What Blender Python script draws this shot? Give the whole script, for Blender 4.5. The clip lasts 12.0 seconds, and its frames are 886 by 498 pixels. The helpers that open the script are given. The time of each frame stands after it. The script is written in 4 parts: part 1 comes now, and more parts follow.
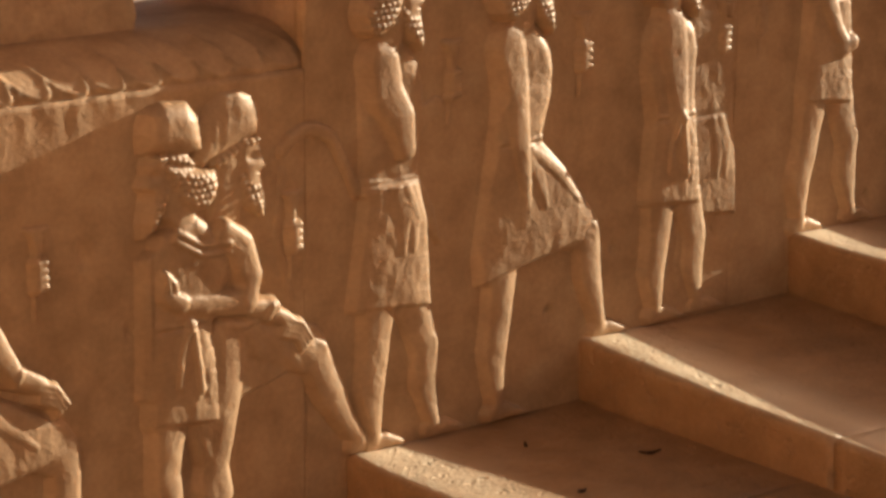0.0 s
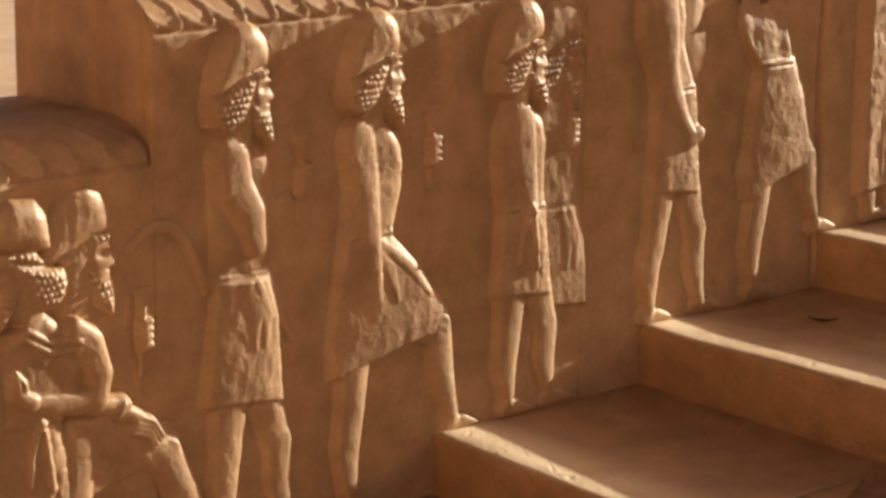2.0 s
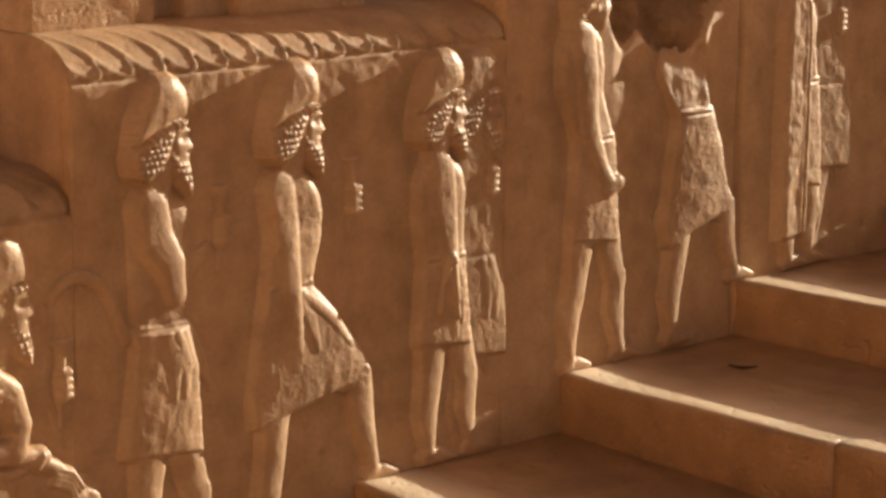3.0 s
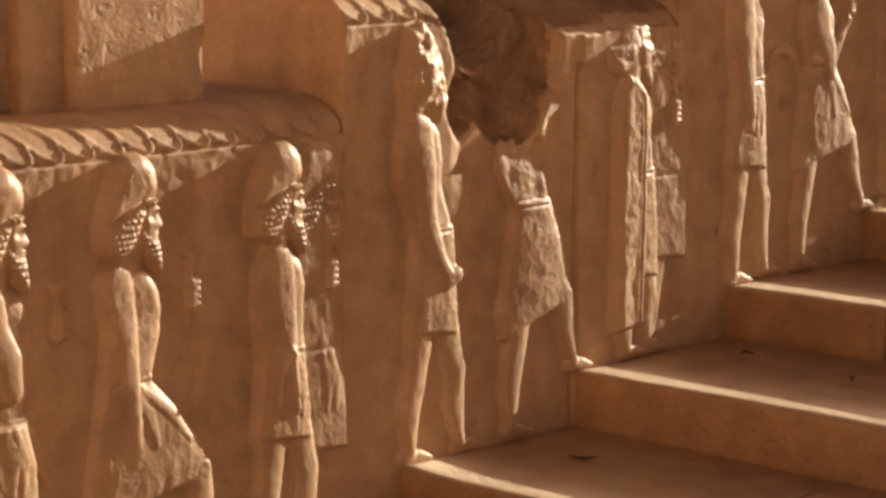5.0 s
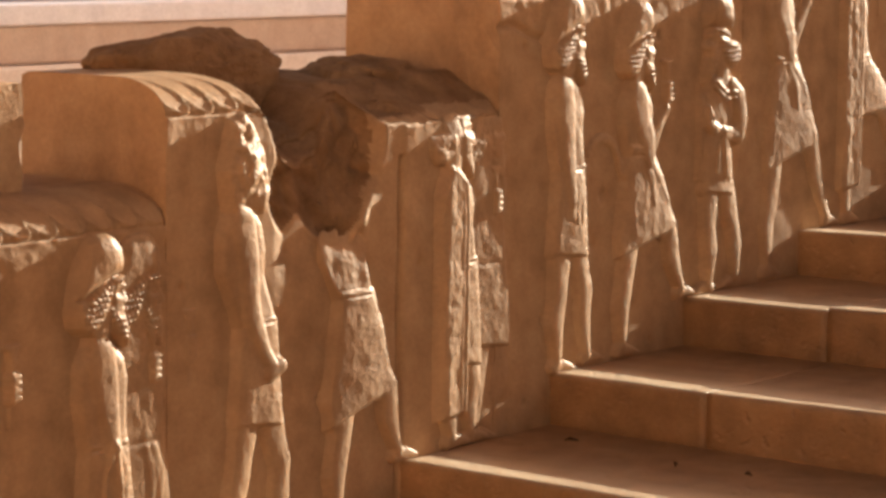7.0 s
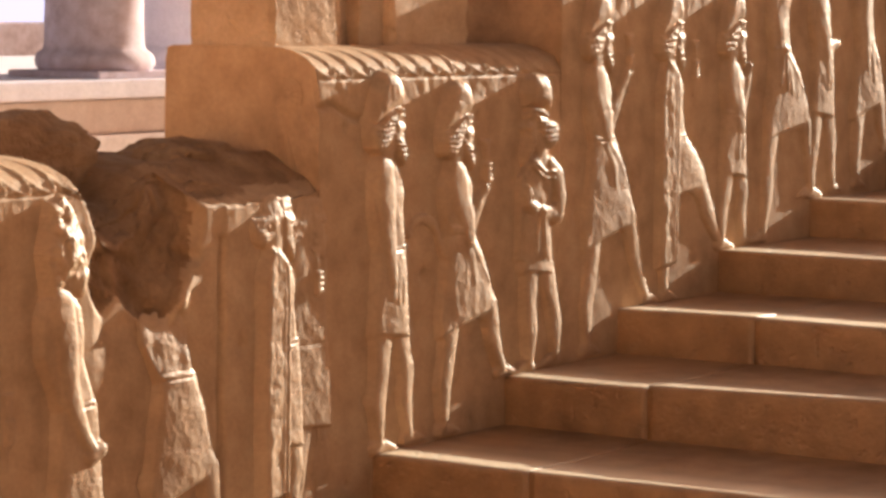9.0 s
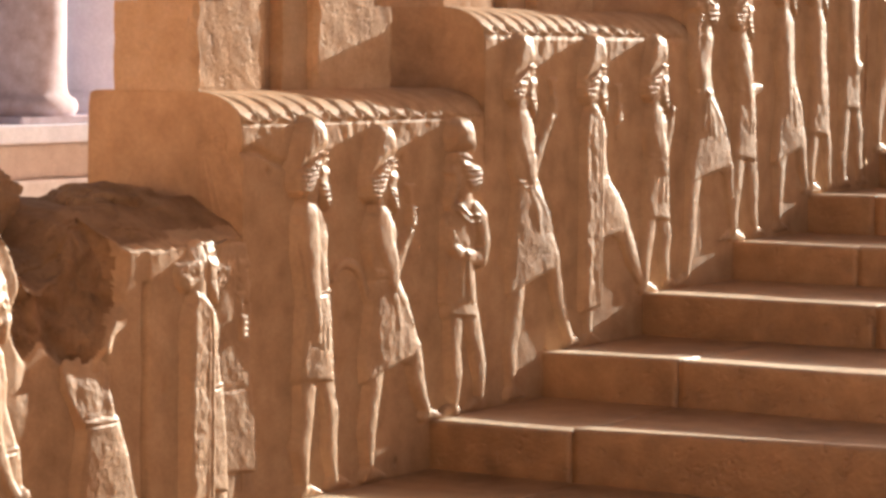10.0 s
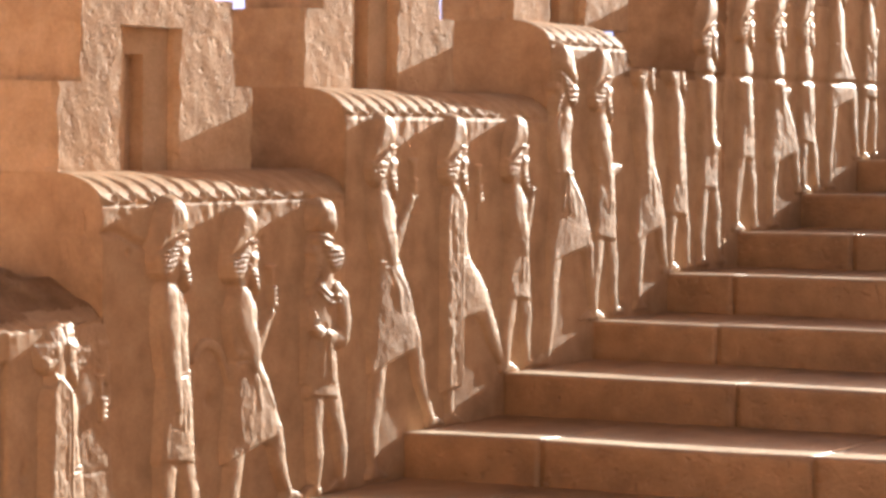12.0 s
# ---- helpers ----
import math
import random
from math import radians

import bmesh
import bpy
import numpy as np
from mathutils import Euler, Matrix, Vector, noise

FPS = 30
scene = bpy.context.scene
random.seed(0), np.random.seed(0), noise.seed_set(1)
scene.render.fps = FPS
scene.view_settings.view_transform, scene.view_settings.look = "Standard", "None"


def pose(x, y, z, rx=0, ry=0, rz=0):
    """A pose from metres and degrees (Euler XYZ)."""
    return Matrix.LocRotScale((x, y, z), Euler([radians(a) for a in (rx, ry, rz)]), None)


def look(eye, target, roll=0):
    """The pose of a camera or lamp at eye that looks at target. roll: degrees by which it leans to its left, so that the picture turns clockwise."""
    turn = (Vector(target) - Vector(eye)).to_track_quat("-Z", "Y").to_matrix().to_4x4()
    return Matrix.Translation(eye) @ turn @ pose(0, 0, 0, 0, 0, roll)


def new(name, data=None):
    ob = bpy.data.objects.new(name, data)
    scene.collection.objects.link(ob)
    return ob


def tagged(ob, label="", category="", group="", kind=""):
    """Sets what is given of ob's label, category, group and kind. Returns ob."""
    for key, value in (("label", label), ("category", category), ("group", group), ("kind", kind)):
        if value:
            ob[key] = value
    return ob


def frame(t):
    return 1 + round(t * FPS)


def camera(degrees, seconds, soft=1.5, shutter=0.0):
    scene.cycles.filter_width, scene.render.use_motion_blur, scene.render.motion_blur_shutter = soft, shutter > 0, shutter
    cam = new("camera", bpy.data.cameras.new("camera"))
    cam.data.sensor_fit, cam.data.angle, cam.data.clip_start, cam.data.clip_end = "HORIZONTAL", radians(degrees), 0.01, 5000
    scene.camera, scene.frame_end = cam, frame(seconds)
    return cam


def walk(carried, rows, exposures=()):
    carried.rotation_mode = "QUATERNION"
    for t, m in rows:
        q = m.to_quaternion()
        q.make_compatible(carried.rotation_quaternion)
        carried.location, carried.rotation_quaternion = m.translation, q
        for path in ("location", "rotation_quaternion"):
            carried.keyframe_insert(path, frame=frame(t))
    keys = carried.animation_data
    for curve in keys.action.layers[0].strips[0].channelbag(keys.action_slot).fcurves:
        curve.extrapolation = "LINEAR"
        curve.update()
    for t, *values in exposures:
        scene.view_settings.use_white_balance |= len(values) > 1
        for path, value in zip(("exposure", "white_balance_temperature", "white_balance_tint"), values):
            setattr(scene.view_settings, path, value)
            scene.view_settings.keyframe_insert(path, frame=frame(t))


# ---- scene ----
# A tripod stands low on a ceremonial stair and pans up along its carved parapet.
cam = camera(19.2, 12.0, soft=3.3)
EYE = (-2.243, -2.967, 1.2873)
PAN = [  # seconds, turn to the right of +y, tilt up, lean to the left
    (0.0, 39.278, -14.545, 0.60), (0.5, 40.090, -14.065, 0.60), (1.0, 40.932, -13.537, 0.60),
    (1.5, 41.712, -13.024, 0.62), (2.0, 42.595, -12.443, 0.65), (2.5, 43.448, -11.897, 0.69),
    (3.0, 44.359, -11.345, 0.76), (5.0, 47.904, -9.259, 0.80), (5.5, 48.801, -8.740, 0.77),
    (6.0, 49.812, -8.224, 0.76), (6.5, 50.738, -7.732, 0.75), (7.0, 51.776, -7.236, 0.76),
    (9.0, 55.692, -5.422, 0.69), (9.5, 56.498, -4.953, 0.63), (10.0, 57.343, -4.437, 0.61),
    (10.5, 58.133, -3.974, 0.60), (11.0, 58.965, -3.465, 0.64), (11.5, 59.660, -3.038, 0.65),
    (12.0, 60.366, -2.649, 0.61),
]
walk(cam, [(t, pose(*EYE, 90 + tilt, 0, -turn) @ pose(0, 0, 0, 0, 0, lean)) for t, turn, tilt, lean in PAN],
     exposures=[(0.0, 1.19, 6420, 10), (6.5, 1.32, 6420, 14), (12.0, 1.86, 5480, 12)])

# ---- light ----
SUN_RISE, SUN_OFF = 14.4, 3.9          # elevation in the wall's plane, degrees off that plane towards the stair
sun_dir = Vector((math.cos(radians(SUN_OFF)), -math.sin(radians(SUN_OFF)), math.tan(radians(SUN_RISE)) * math.cos(radians(SUN_OFF)))).normalized()
sun_data = bpy.data.lights.new("sun", "SUN")
sun_data.energy, sun_data.angle, sun_data.color = 3.9, radians(0.6), (1.0, 0.875, 0.655)
sun = new("sun", sun_data)
sun.matrix_world = look(sun_dir * 60, (0, 0, 0))

world = bpy.data.worlds.new("sky")
scene.world = world
world.use_nodes = True
wn, wl = world.node_tree.nodes, world.node_tree.links
wn.clear()
sky = wn.new("ShaderNodeTexSky")
sky.sky_type, sky.sun_disc = "NISHITA", False
sky.sun_elevation = math.asin(sun_dir.z)
sky.sun_rotation = math.atan2(sun_dir.x, sun_dir.y)
sky.dust_density, sky.air_density, sky.ozone_density = 2.5, 1.0, 0.5
dust = wn.new("ShaderNodeMix")
dust.data_type, dust.blend_type = "RGBA", "MULTIPLY"
dust.inputs[0].default_value = 1.0
dust.inputs[7].default_value = (1.0, 0.59, 0.385, 1)
bg = wn.new("ShaderNodeBackground")
bg.inputs[1].default_value = 0.070
out = wn.new("ShaderNodeOutputWorld")
wl.new(sky.outputs[0], dust.inputs[6])
wl.new(dust.outputs[2], bg.inputs[0])
wl.new(bg.outputs[0], out.inputs[0])


# ---- materials ----
def stone(name, dark, mid, light, rough=0.82, bump=0.5, scale=1.0, pits=0.5, sheen=0.35, sunlit_wear=None):
    """Weathered limestone: broad stains, mottling, fine grain and small pits."""
    m = bpy.data.materials.new(name)
    m.use_nodes = True
    n, l = m.node_tree.nodes, m.node_tree.links
    b = n["Principled BSDF"]
    b.inputs["Roughness"].default_value = rough
    b.inputs["Specular IOR Level"].default_value = sheen
    tc = n.new("ShaderNodeTexCoord")
    geo = n.new("ShaderNodeNewGeometry")
    big, mott, fine, pit = (n.new("ShaderNodeTexNoise") for _ in range(4))
    for node, s, d in ((big, 2.3, 4), (mott, 17, 6), (fine, 120, 5), (pit, 48, 3)):
        node.inputs["Scale"].default_value, node.inputs["Detail"].default_value = s * scale, d
        l.new(geo.outputs["Position"], node.inputs["Vector"])
    ramp = n.new("ShaderNodeValToRGB")
    e = ramp.color_ramp.elements
    e[0].position, e[0].color = 0.30, (*dark, 1)
    e[1].position, e[1].color = 0.72, (*light, 1)
    k = ramp.color_ramp.elements.new(0.5)
    k.color = (*mid, 1)
    mixv = n.new("ShaderNodeMath")
    mixv.operation = "MULTIPLY_ADD"
    mixv.inputs[1].default_value, mixv.inputs[2].default_value = 0.5, 0.0
    l.new(big.outputs["Fac"], mixv.inputs[0])
    add = n.new("ShaderNodeMath")
    add.operation = "MULTIPLY_ADD"
    add.inputs[1].default_value = 0.5
    l.new(mott.outputs["Fac"], add.inputs[0])
    l.new(mixv.outputs[0], add.inputs[2])
    info = n.new("ShaderNodeObjectInfo")
    per = n.new("ShaderNodeMath")
    per.operation = "MULTIPLY_ADD"
    per.inputs[1].default_value, per.inputs[2].default_value = 0.04, -0.02
    l.new(info.outputs["Random"], per.inputs[0])
    tot = n.new("ShaderNodeMath")
    l.new(add.outputs[0], tot.inputs[0])
    l.new(per.outputs[0], tot.inputs[1])
    l.new(tot.outputs[0], ramp.inputs[0])
    streak = n.new("ShaderNodeTexNoise")
    streak.inputs["Scale"].default_value, streak.inputs["Detail"].default_value = 1.0, 5
    smap = n.new("ShaderNodeMapping")
    smap.inputs["Scale"].default_value = (13 * scale, 13 * scale, 1.9 * scale)
    l.new(geo.outputs["Position"], smap.inputs["Vector"])
    l.new(smap.outputs[0], streak.inputs["Vector"])
    srange = n.new("ShaderNodeMapRange")
    srange.inputs[1].default_value, srange.inputs[2].default_value, srange.inputs[3].default_value, srange.inputs[4].default_value = 0.30, 0.62, 0.74, 1.06
    l.new(streak.outputs["Fac"], srange.inputs[0])
    stained = n.new("ShaderNodeMix")
    stained.data_type, stained.blend_type = "RGBA", "MULTIPLY"
    stained.inputs[0].default_value = 0.28
    l.new(ramp.outputs[0], stained.inputs[6])
    l.new(srange.outputs[0], stained.inputs[7])
    grain = n.new("ShaderNodeMix")
    grain.data_type, grain.blend_type = "RGBA", "MULTIPLY"
    grain.inputs[0].default_value = 0.22
    gr = n.new("ShaderNodeMapRange")
    gr.inputs[1].default_value, gr.inputs[2].default_value, gr.inputs[3].default_value, gr.inputs[4].default_value = 0.3, 0.7, 0.55, 1.25
    l.new(fine.outputs["Fac"], gr.inputs[0])
    l.new(stained.outputs[2], grain.inputs[6])
    l.new(gr.outputs[0], grain.inputs[7])
    l.new(grain.outputs[2], b.inputs["Base Color"])
    if sunlit_wear:      # edges rubbed clean by feet, paled further to paint in the sunlit strip
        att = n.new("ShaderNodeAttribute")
        att.attribute_name = "sunlit_wear_mask"
        sunlit_wear_mix = n.new("ShaderNodeMix")
        sunlit_wear_mix.data_type = "RGBA"
        sunlit_wear_mix.inputs[7].default_value = (*sunlit_wear, 1)
        l.new(att.outputs["Fac"], sunlit_wear_mix.inputs[0])
        l.new(grain.outputs[2], sunlit_wear_mix.inputs[6])
        l.new(sunlit_wear_mix.outputs[2], b.inputs["Base Color"])
        gloss = n.new("ShaderNodeMapRange")
        gloss.inputs[3].default_value, gloss.inputs[4].default_value = rough, 0.42
        l.new(att.outputs["Fac"], gloss.inputs[0])
        l.new(gloss.outputs[0], b.inputs["Roughness"])
    pr = n.new("ShaderNodeMapRange")
    pr.inputs[1].default_value, pr.inputs[2].default_value = 0.30, 0.42
    l.new(pit.outputs["Fac"], pr.inputs[0])
    hsum = n.new("ShaderNodeMath")
    hsum.operation = "MULTIPLY_ADD"
    hsum.inputs[1].default_value = pits
    l.new(pr.outputs[0], hsum.inputs[0])
    l.new(fine.outputs["Fac"], hsum.inputs[2])
    hs2 = n.new("ShaderNodeMath")
    hs2.operation = "MULTIPLY_ADD"
    hs2.inputs[1].default_value = 1.6
    l.new(mott.outputs["Fac"], hs2.inputs[0])
    l.new(hsum.outputs[0], hs2.inputs[2])
    bp = n.new("ShaderNodeBump")
    bp.inputs["Strength"].default_value, bp.inputs["Distance"].default_value = bump, 0.003
    l.new(hs2.outputs[0], bp.inputs["Height"])
    l.new(bp.outputs[0], b.inputs["Normal"])
    return m


MAT_WALL = stone("carved_limestone", (0.32, 0.190, 0.098), (0.49, 0.312, 0.174), (0.61, 0.410, 0.242), rough=0.66, bump=0.30)
MAT_FIG = stone("relief_limestone", (0.34, 0.200, 0.103), (0.47, 0.299, 0.167), (0.58, 0.387, 0.226), rough=0.52, bump=0.34, sheen=0.5)
MAT_MERLON = stone("weathered_limestone", (0.36, 0.225, 0.128), (0.54, 0.365, 0.220), (0.66, 0.475, 0.310), rough=0.8, bump=0.5, pits=1.2)
# The last tone is brightened past rubbed stone to imitate sun on the nosings.
MAT_STEP = stone("worn_step_stone", (0.19, 0.100, 0.045), (0.33, 0.184, 0.085), (0.47, 0.278, 0.140), rough=0.46, bump=0.75, pits=1.0, sheen=0.9, sunlit_wear=(0.90, 0.76, 0.56))
# Broken stone in darker browns that also carry the shade of the hollows.
MAT_ROUGH = stone("shaded_broken_limestone", (0.14, 0.076, 0.036), (0.30, 0.172, 0.086), (0.46, 0.285, 0.155), bump=1.0, pits=1.0, scale=1.2)
# Far stones: colours paled and turned lilac to paint in the distance haze.
MAT_FAR = stone("haze_pale_far_stone", (0.80, 0.76, 0.86), (0.86, 0.83, 0.92), (0.90, 0.88, 0.95), bump=0.4, scale=0.25)
MAT_FAR_TAN = stone("haze_tan_far_stone", (0.66, 0.54, 0.50), (0.76, 0.65, 0.61), (0.84, 0.75, 0.72), bump=0.4, scale=0.25)
MAT_FAR_BROWN = stone("haze_stained_far_stone", (0.36, 0.27, 0.28), (0.56, 0.47, 0.52), (0.74, 0.68, 0.78), bump=0.4, scale=0.3)
MAT_GROUND = stone("dusty_ground", (0.46, 0.34, 0.24), (0.60, 0.46, 0.33), (0.72, 0.58, 0.44), bump=0.5, scale=0.2)
MAT_TWIG = stone("dry_twig", (0.03, 0.015, 0.008), (0.06, 0.03, 0.015), (0.10, 0.055, 0.03), bump=0.3)


# ---- builders ----
def mesh_from(name, verts, faces, material, smooth=True):
    me = bpy.data.meshes.new(name)
    me.from_pydata([tuple(v) for v in np.asarray(verts).tolist()], [], np.asarray(faces).tolist() if isinstance(faces, np.ndarray) else faces)
    me.materials.append(material)
    if smooth:
        me.polygons.foreach_set("use_smooth", np.ones(len(me.polygons), bool))
    me.update()
    return me


def part(name, me, parent=None, label=""):
    ob = new(name, me)
    if parent is not None:
        ob.parent = parent
    if label:
        ob["label"] = label
    return ob


def grid_faces(nu, nv):
    """Quads of a grid of nu x nv vertices, v running fastest."""
    i = np.arange(nu - 1)[:, None] * nv + np.arange(nv - 1)[None, :]
    return np.stack([i, i + nv, i + nv + 1, i + 1], -1).reshape(-1, 4)


def lattice(ix, iy, iz):
    h = (ix * 374761393 + iy * 668265263 + iz * 2147483647 * 3 + 1274126177) & 0x7FFFFFFF
    h = ((h ^ (h >> 13)) * 1274126177) & 0x7FFFFFFF
    return ((h ^ (h >> 16)) & 0xFFFF) / 65535.0


def vnoise(x, y, z=0.0, octaves=3, seed=0):
    """Smooth value noise in -1..1 for arrays."""
    x, y, z = np.broadcast_arrays(np.asarray(x, float), np.asarray(y, float), np.asarray(z, float))
    total, amp, norm = np.zeros(x.shape), 1.0, 0.0
    for o in range(octaves):
        f = 2.0 ** o
        px, py, pz = x * f + seed * 17.3, y * f + seed * 5.1, z * f + o * 9.7
        ix, iy, iz = (np.floor(q).astype(np.int64) for q in (px, py, pz))
        fx, fy, fz = px - ix, py - iy, pz - iz
        fx, fy, fz = (q * q * (3 - 2 * q) for q in (fx, fy, fz))
        acc = 0
        for dx in (0, 1):
            for dy in (0, 1):
                for dz in (0, 1):
                    w = (fx if dx else 1 - fx) * (fy if dy else 1 - fy) * (fz if dz else 1 - fz)
                    acc = acc + w * lattice(ix + dx, iy + dy, iz + dz)
        total += amp * (acc * 2 - 1)
        norm += amp
        amp *= 0.5
    return total / norm


# ---- the stair ----
TREAD, RISE = 0.4681, 0.1
LEANING = {1: -0.036, 2: -0.004, 3: 0.004, 4: 0.011, 5: 0.013, 6: 0.016, 7: 0.010, 8: 0.009, 9: 0.008, 10: 0.006}   # rise per metre away from the wall
NUDGE = {1: (-0.003, -0.001), 2: (0.004, -0.001), 3: (0.001, 0.0), 4: (-0.003, 0.001), 5: (0.001, 0.004), 6: (-0.006, 0.002), 7: (-0.001, 0.002),
         8: (0.010, -0.002), 9: (-0.011, 0.0), 10: (-0.004, -0.001), 11: (0.004, -0.001), 12: (0.003, 0.0)}


def step_stone(k, y0, y1, seed, raised=0.0):
    """One block of a step: worn rounded nose, slightly dished tread, chips along the edge."""
    nx, nz = NUDGE.get(k, (0.0, 0.0))
    x, z = k * TREAD + nx, k * RISE + nz
    n = max(10, int((y0 - y1) / 0.016))
    ys = np.linspace(y0 - 0.0008 if y0 < 0 else 0.02, y1 + 0.0008, n)
    r = 0.012 + 0.007 * vnoise(ys * 6, seed, octaves=3) + 0.018 * np.clip(vnoise(ys * 4.2, seed + 4.7, octaves=2) - 0.42, 0, 1)
    r = np.clip(r, 0.004, 0.03)
    lift = raised * (0.35 + np.clip((y0 - ys) / 0.6, 0, 1.4)) + 0.003 * vnoise(ys * 3.1, seed * 1.3, octaves=3) + 0.004 * np.clip(1 + ys / 0.09, 0, 1) * (k < 3)
    tip = LEANING.get(k, 0.005) * np.clip(-ys, 0, 1.2)
    ang = np.linspace(0, math.pi / 2, 5)
    prof = []
    prof.append((x + 0.004 + 0 * ys, z - RISE - 0.06 + 0 * ys))
    for f in (0.9, 0.6, 0.3):
        prof.append((x + 0.002 + 0.003 * vnoise(ys * 9, f * 7, seed), z - RISE * f + 0 * ys))
    for a in ang:
        prof.append((x + r - r * math.cos(a), z - r + r * math.sin(a) + lift))
    for f in (0.06, 0.14, 0.3, 0.5, 0.75, 1.0):
        prof.append((x + r + (TREAD + 0.03 - r) * f, z + lift * max(0.0, 1 - f / 0.3) - 0.0022 * min(1.0, f / 0.14) * (1 - 0.5 * f) + 0.0012 * vnoise(ys * 9, f * 6, k * 1.7)))
    prof = [(a, b + tip) for a, b in prof]
    m = len(prof)
    V = np.stack([np.stack([p[0], ys, p[1]], -1) for p in prof], 1).reshape(-1, 3)
    F = grid_faces(n, m).tolist()
    # end faces
    F.append(list(range(m)))
    F.append(list(range((n - 1) * m, n * m))[::-1])
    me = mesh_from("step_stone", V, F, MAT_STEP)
    # Mask over nose and front of tread: foot-rubbed edge plus painted sun strip.
    sunlit_wear_mask = np.zeros((n, m))
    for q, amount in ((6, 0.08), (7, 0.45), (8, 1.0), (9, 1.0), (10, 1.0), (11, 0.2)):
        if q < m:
            sunlit_wear_mask[:, q] = amount * np.clip(0.75 + 0.6 * vnoise(ys * 7, q * 0.4, seed, 3), 0, 1)
    me.attributes.new("sunlit_wear_mask", "FLOAT", "POINT").data.foreach_set("value", sunlit_wear_mask.reshape(-1))
    return me


stair = tagged(new("stairs"), "broad shallow limestone staircase with worn nosings painted sunlit pale", "stairs", kind="structure")
JOINTS = {1: (-0.55, -1.6, -2.7), 2: (-0.585, -1.5, -2.5), 3: (-0.95, -2.0, -3.1), 4: (-0.362, -1.25, -2.3), 5: (-0.345, -1.4, -2.6), 6: (-0.345, -0.98, -2.1),
          7: (-0.6, -1.5, -2.7), 8: (-0.343, -1.2, -2.3), 9: (-0.192, -1.1, -2.2), 10: (-0.347, -1.4, -2.4)}
rng = random.Random(5)
for k in range(-9, 22):
    cuts = [0.0] + list(JOINTS.get(k, (-0.4 - 0.3 * rng.random(), -1.5 + 0.3 * rng.random(), -2.6))) + [-4.2]
    for q, (a, b) in enumerate(zip(cuts, cuts[1:])):
        up = (0.015 if k == 5 else 0.006) if q == 1 and k in (1, 2, 3, 4, 5) else 0.003 * rng.random()
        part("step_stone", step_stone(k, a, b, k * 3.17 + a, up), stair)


def slab(name, lo, hi, material, label, category, kind="structure", cell=0.25, rough=0.004):
    """A worn block of masonry as one closed mesh."""
    bm = bmesh.new()
    bmesh.ops.create_cube(bm, size=1)
    for v in bm.verts:
        v.co = Vector([lo[i] + (v.co[i] + 0.5) * (hi[i] - lo[i]) for i in range(3)])
    cuts = max(1, min(12, int(max(hi[i] - lo[i] for i in range(3)) / cell)))
    bmesh.ops.bevel(bm, geom=list(bm.edges), offset=min(0.03, 0.08 * min(hi[i] - lo[i] for i in range(3))), segments=2, affect="EDGES")
    bmesh.ops.subdivide_edges(bm, edges=[e for e in bm.edges if e.calc_length() > cell], cuts=cuts, use_grid_fill=True)
    for v in bm.verts:
        v.co += noise.noise_vector(v.co * 1.7) * rough * 2
    me = bpy.data.meshes.new(name)
    bm.to_mesh(me)
    bm.free()
    me.materials.append(material)
    ob = new(name, me)
    return tagged(ob, label, category, kind=kind)


# ---- the parapet ----
ENDS = {-3: -4.40, -2: -3.55, -1: -2.70, 0: -1.85, 1: -0.95, 2: -0.075, 3: 0.797, 4: 1.685, 5: 2.545, 6: 3.499, 7: 4.56, 8: 5.42, 9: 6.30, 10: 7.2, 11: 8.1, 12: 9.0, 13: 9.83}
RIDGE = {-3: -0.06, -2: 0.12, -1: 0.30, 0: 0.48, 1: 0.66, 2: 0.845, 3: 1.02, 4: 1.196, 5: 1.372, 6: 1.556, 7: 1.73, 8: 1.905, 9: 2.08, 10: 2.26, 11: 2.44, 12: 2.62}
DEEP, ROLL, DROP = 0.345, 0.125, 0.062      # thickness, depth and height of the rolled crest


def crest_profile():
    """Points (y, z below the ridge) of the rolled crest, from the wall's face up to the ridge."""
    s = np.linspace(0, 1, 22)
    a = s * math.pi / 2
    return ROLL * (1 - np.cos(a)), -DROP * (1 - np.sin(a)) , s


